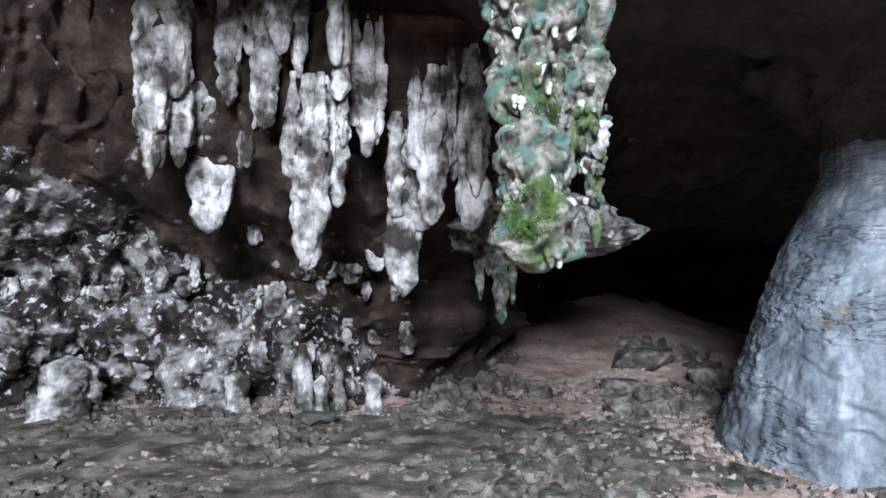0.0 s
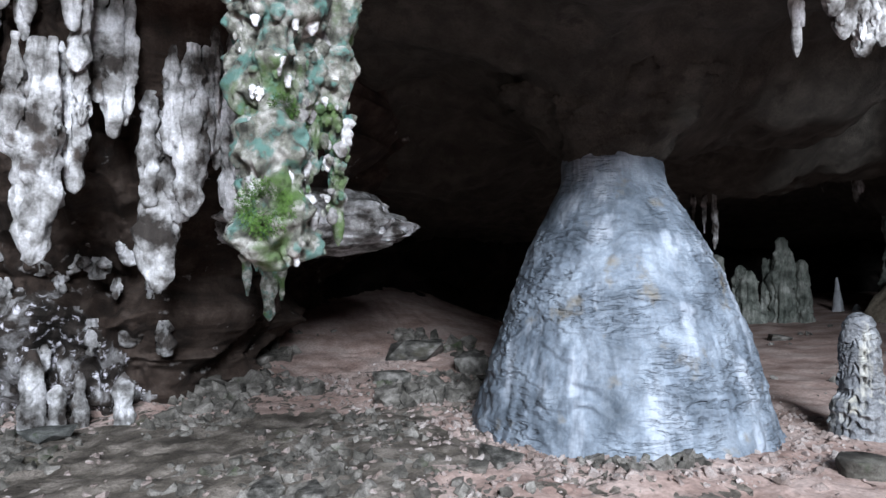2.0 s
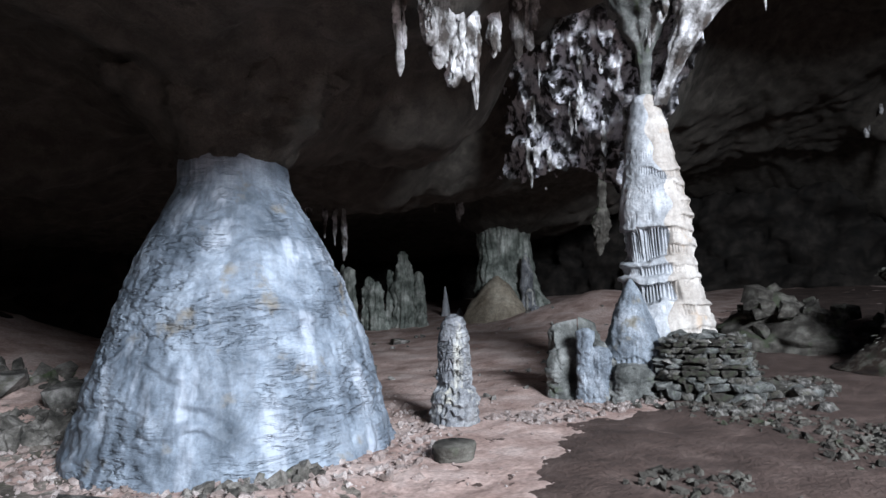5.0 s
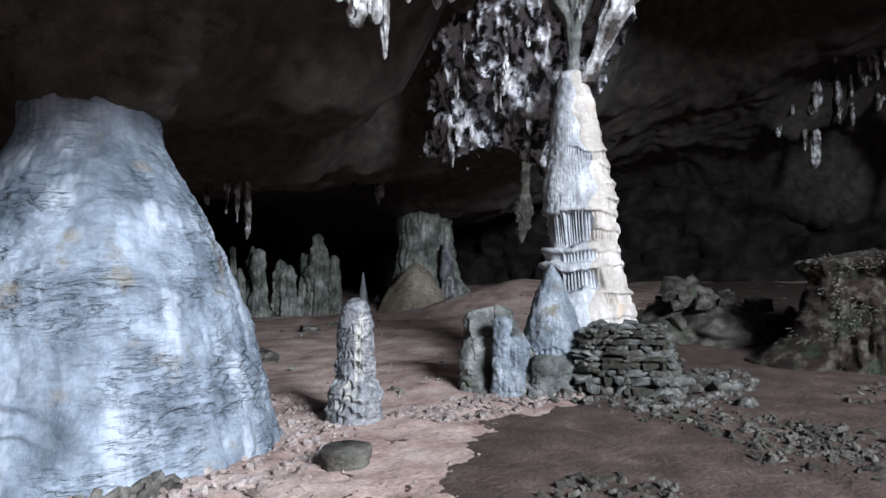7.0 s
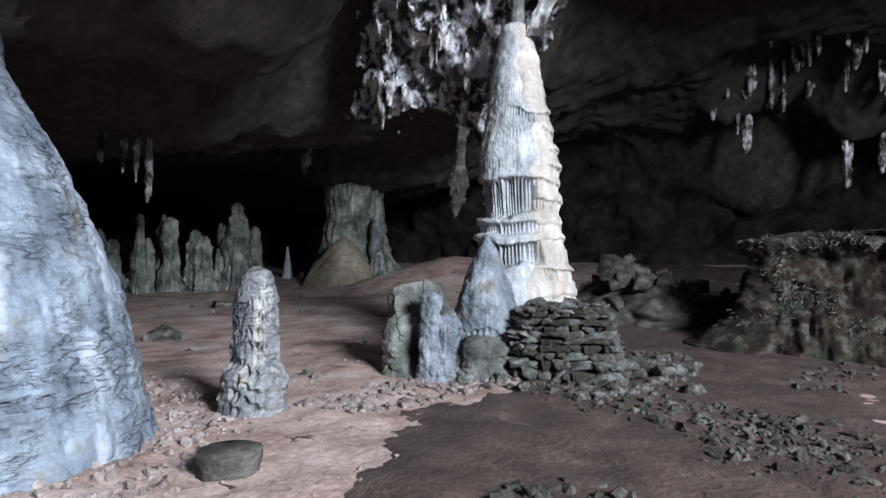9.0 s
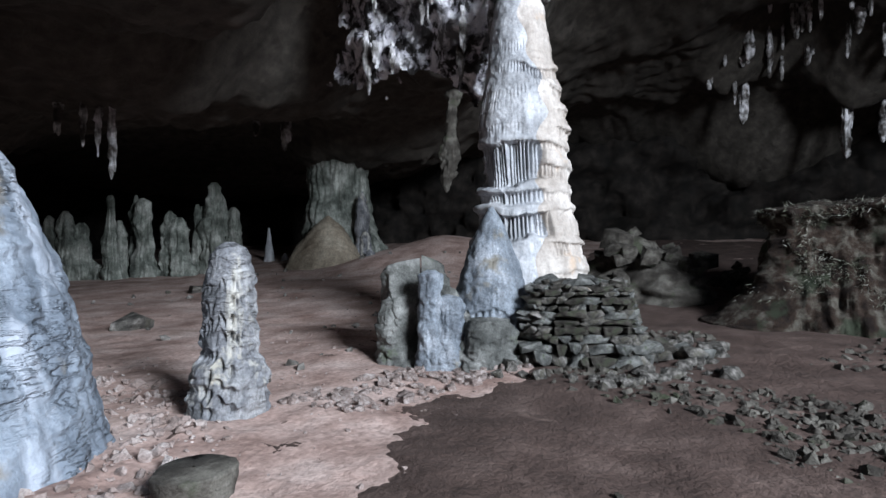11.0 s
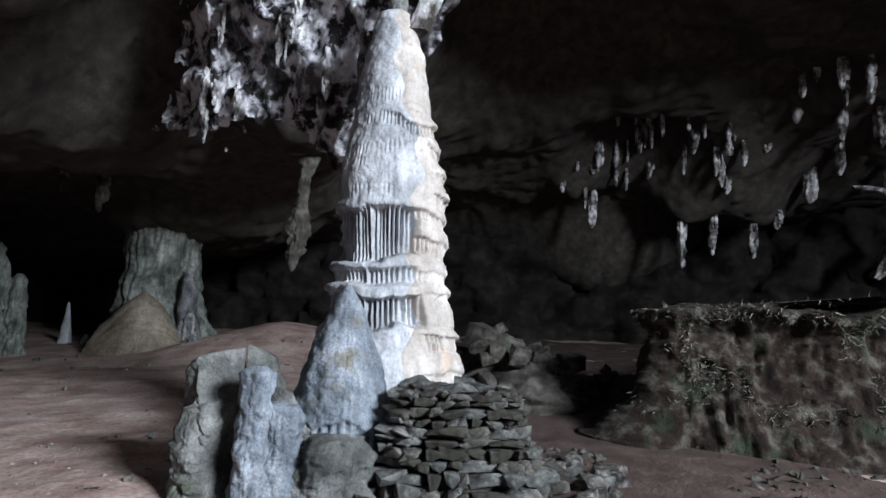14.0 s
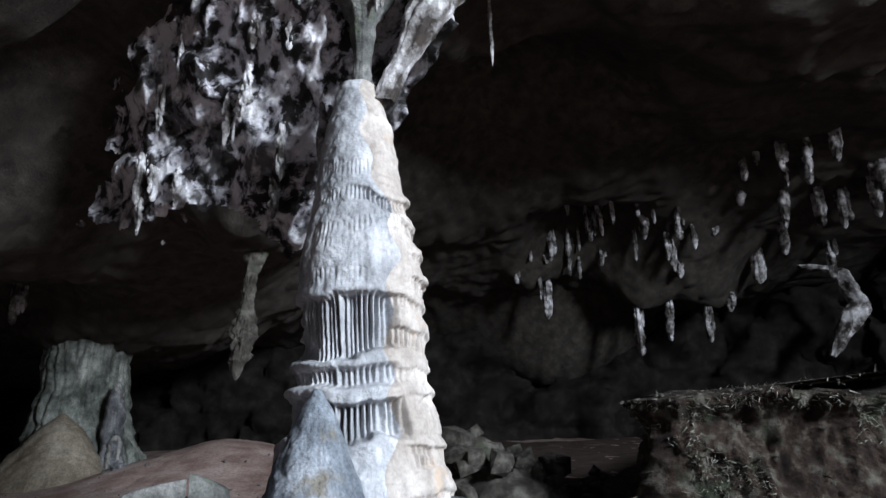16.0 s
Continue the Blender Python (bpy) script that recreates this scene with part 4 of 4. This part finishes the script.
def patch(n, x0, x1, y0, y1, lo, hi, seed, dens=None, power=2.5, inside=None):
    rnd = random.Random(seed)
    out = []
    while len(out) < n:
        x, y = rnd.uniform(x0, x1), rnd.uniform(y0, y1)
        if inside and not inside(x, y):
            continue
        if dens is not None and rnd.random() > dens + 1.3 * float(grain(np.array([x * 0.9, y * 0.9, seed * 1.7]), 3)):
            continue
        if (x - 5.42) ** 2 + (y - 7.5) ** 2 < 1.95 ** 2:
            continue
        size = lo + (hi - lo) * rnd.random() ** power
        out.append((x, y, size))
    z = floor_z(np.array([o[0] for o in out]), np.array([o[1] for o in out]))
    return [(x, y, float(h) + 0.12 * s, s) for (x, y, s), h in zip(out, z)]


RUBBLE = [stone_mesh(400 + i, M_RUBBLE, 0.7) for i in range(8)]
strewn("strewn_grey_stones", RUBBLE, patch(8000, -8, 5.5, 4.3, 11.5, 0.03, 0.22, 1, 0.35, 4, lambda x, y: y > 4.7 + 0.12 * x), "grey limestone rubble strewn over the floor below the wall")
strewn("strewn_pale_stones", PALE, patch(4200, -8, 5.5, 4.0, 12.5, 0.02, 0.15, 2, 0.4, 4), "pale pinkish rubble strewn over the floor below the wall")
strewn("strewn_hillside_stones", RUBBLE, patch(800, -0.5, 5.5, 9.5, 15, 0.06, 0.5, 3, 0.3, 4), "dark stones scattered over the rising floor")
strewn("strewn_cone_stones", PALE, patch(900, 2.5, 8.6, 4.2, 8.6, 0.03, 0.16, 4, None, 2.5, lambda x, y: 1.9 < math.hypot(x - 5.42, y - 7.5) < 2.9), "pale stones gathered round the foot of the cone")
DARK = [stone_mesh(360 + i, M_DUST, 0.6, 12) for i in range(6)]
strewn("strewn_soil_stones", DARK, patch(3600, 6.2, 15.0, -3.5, 3.6, 0.03, 0.17, 5, 0.04, 2.2), "small dark stones in clumps over the dark soil")
strewn("strewn_path_chips", PALE, patch(350, 5.5, 12, 3.5, 9, 0.02, 0.07, 6, 0.5, 3), "small pale chips scattered along the trodden path")
strewn("strewn_far_chips", GREY, patch(220, 9, 24, 6, 16, 0.04, 0.25, 7, 0.5, 3), "small stones scattered across the far floor")
for x, y, z, size in patch(190, 8.2, 11.0, 3.7, 5.6, 0.06, 0.2, 8, None, 1.6, lambda x, y: abs(y - (5.3 - 0.35 * (x - 8.2))) < 0.55):
    lay("rubble_stone", rnd.choice(PALE), x, y, z, size, rnd, 25, "small pinkish broken stone in rubble before the stumps", "rubble before the stumps")
for x, y, z, size in patch(75, 10.2, 13.4, 1.5, 4.2, 0.08, 0.3, 9, None, 2.0, lambda x, y: 1.05 < math.hypot(x - 11.5, y - 3.25) < 1.7):
    lay("rubble_stone", rnd.choice(GREY), x, y, z, size, rnd, 25, "grey broken stone round the foot of the heap", "rubble round the heap")
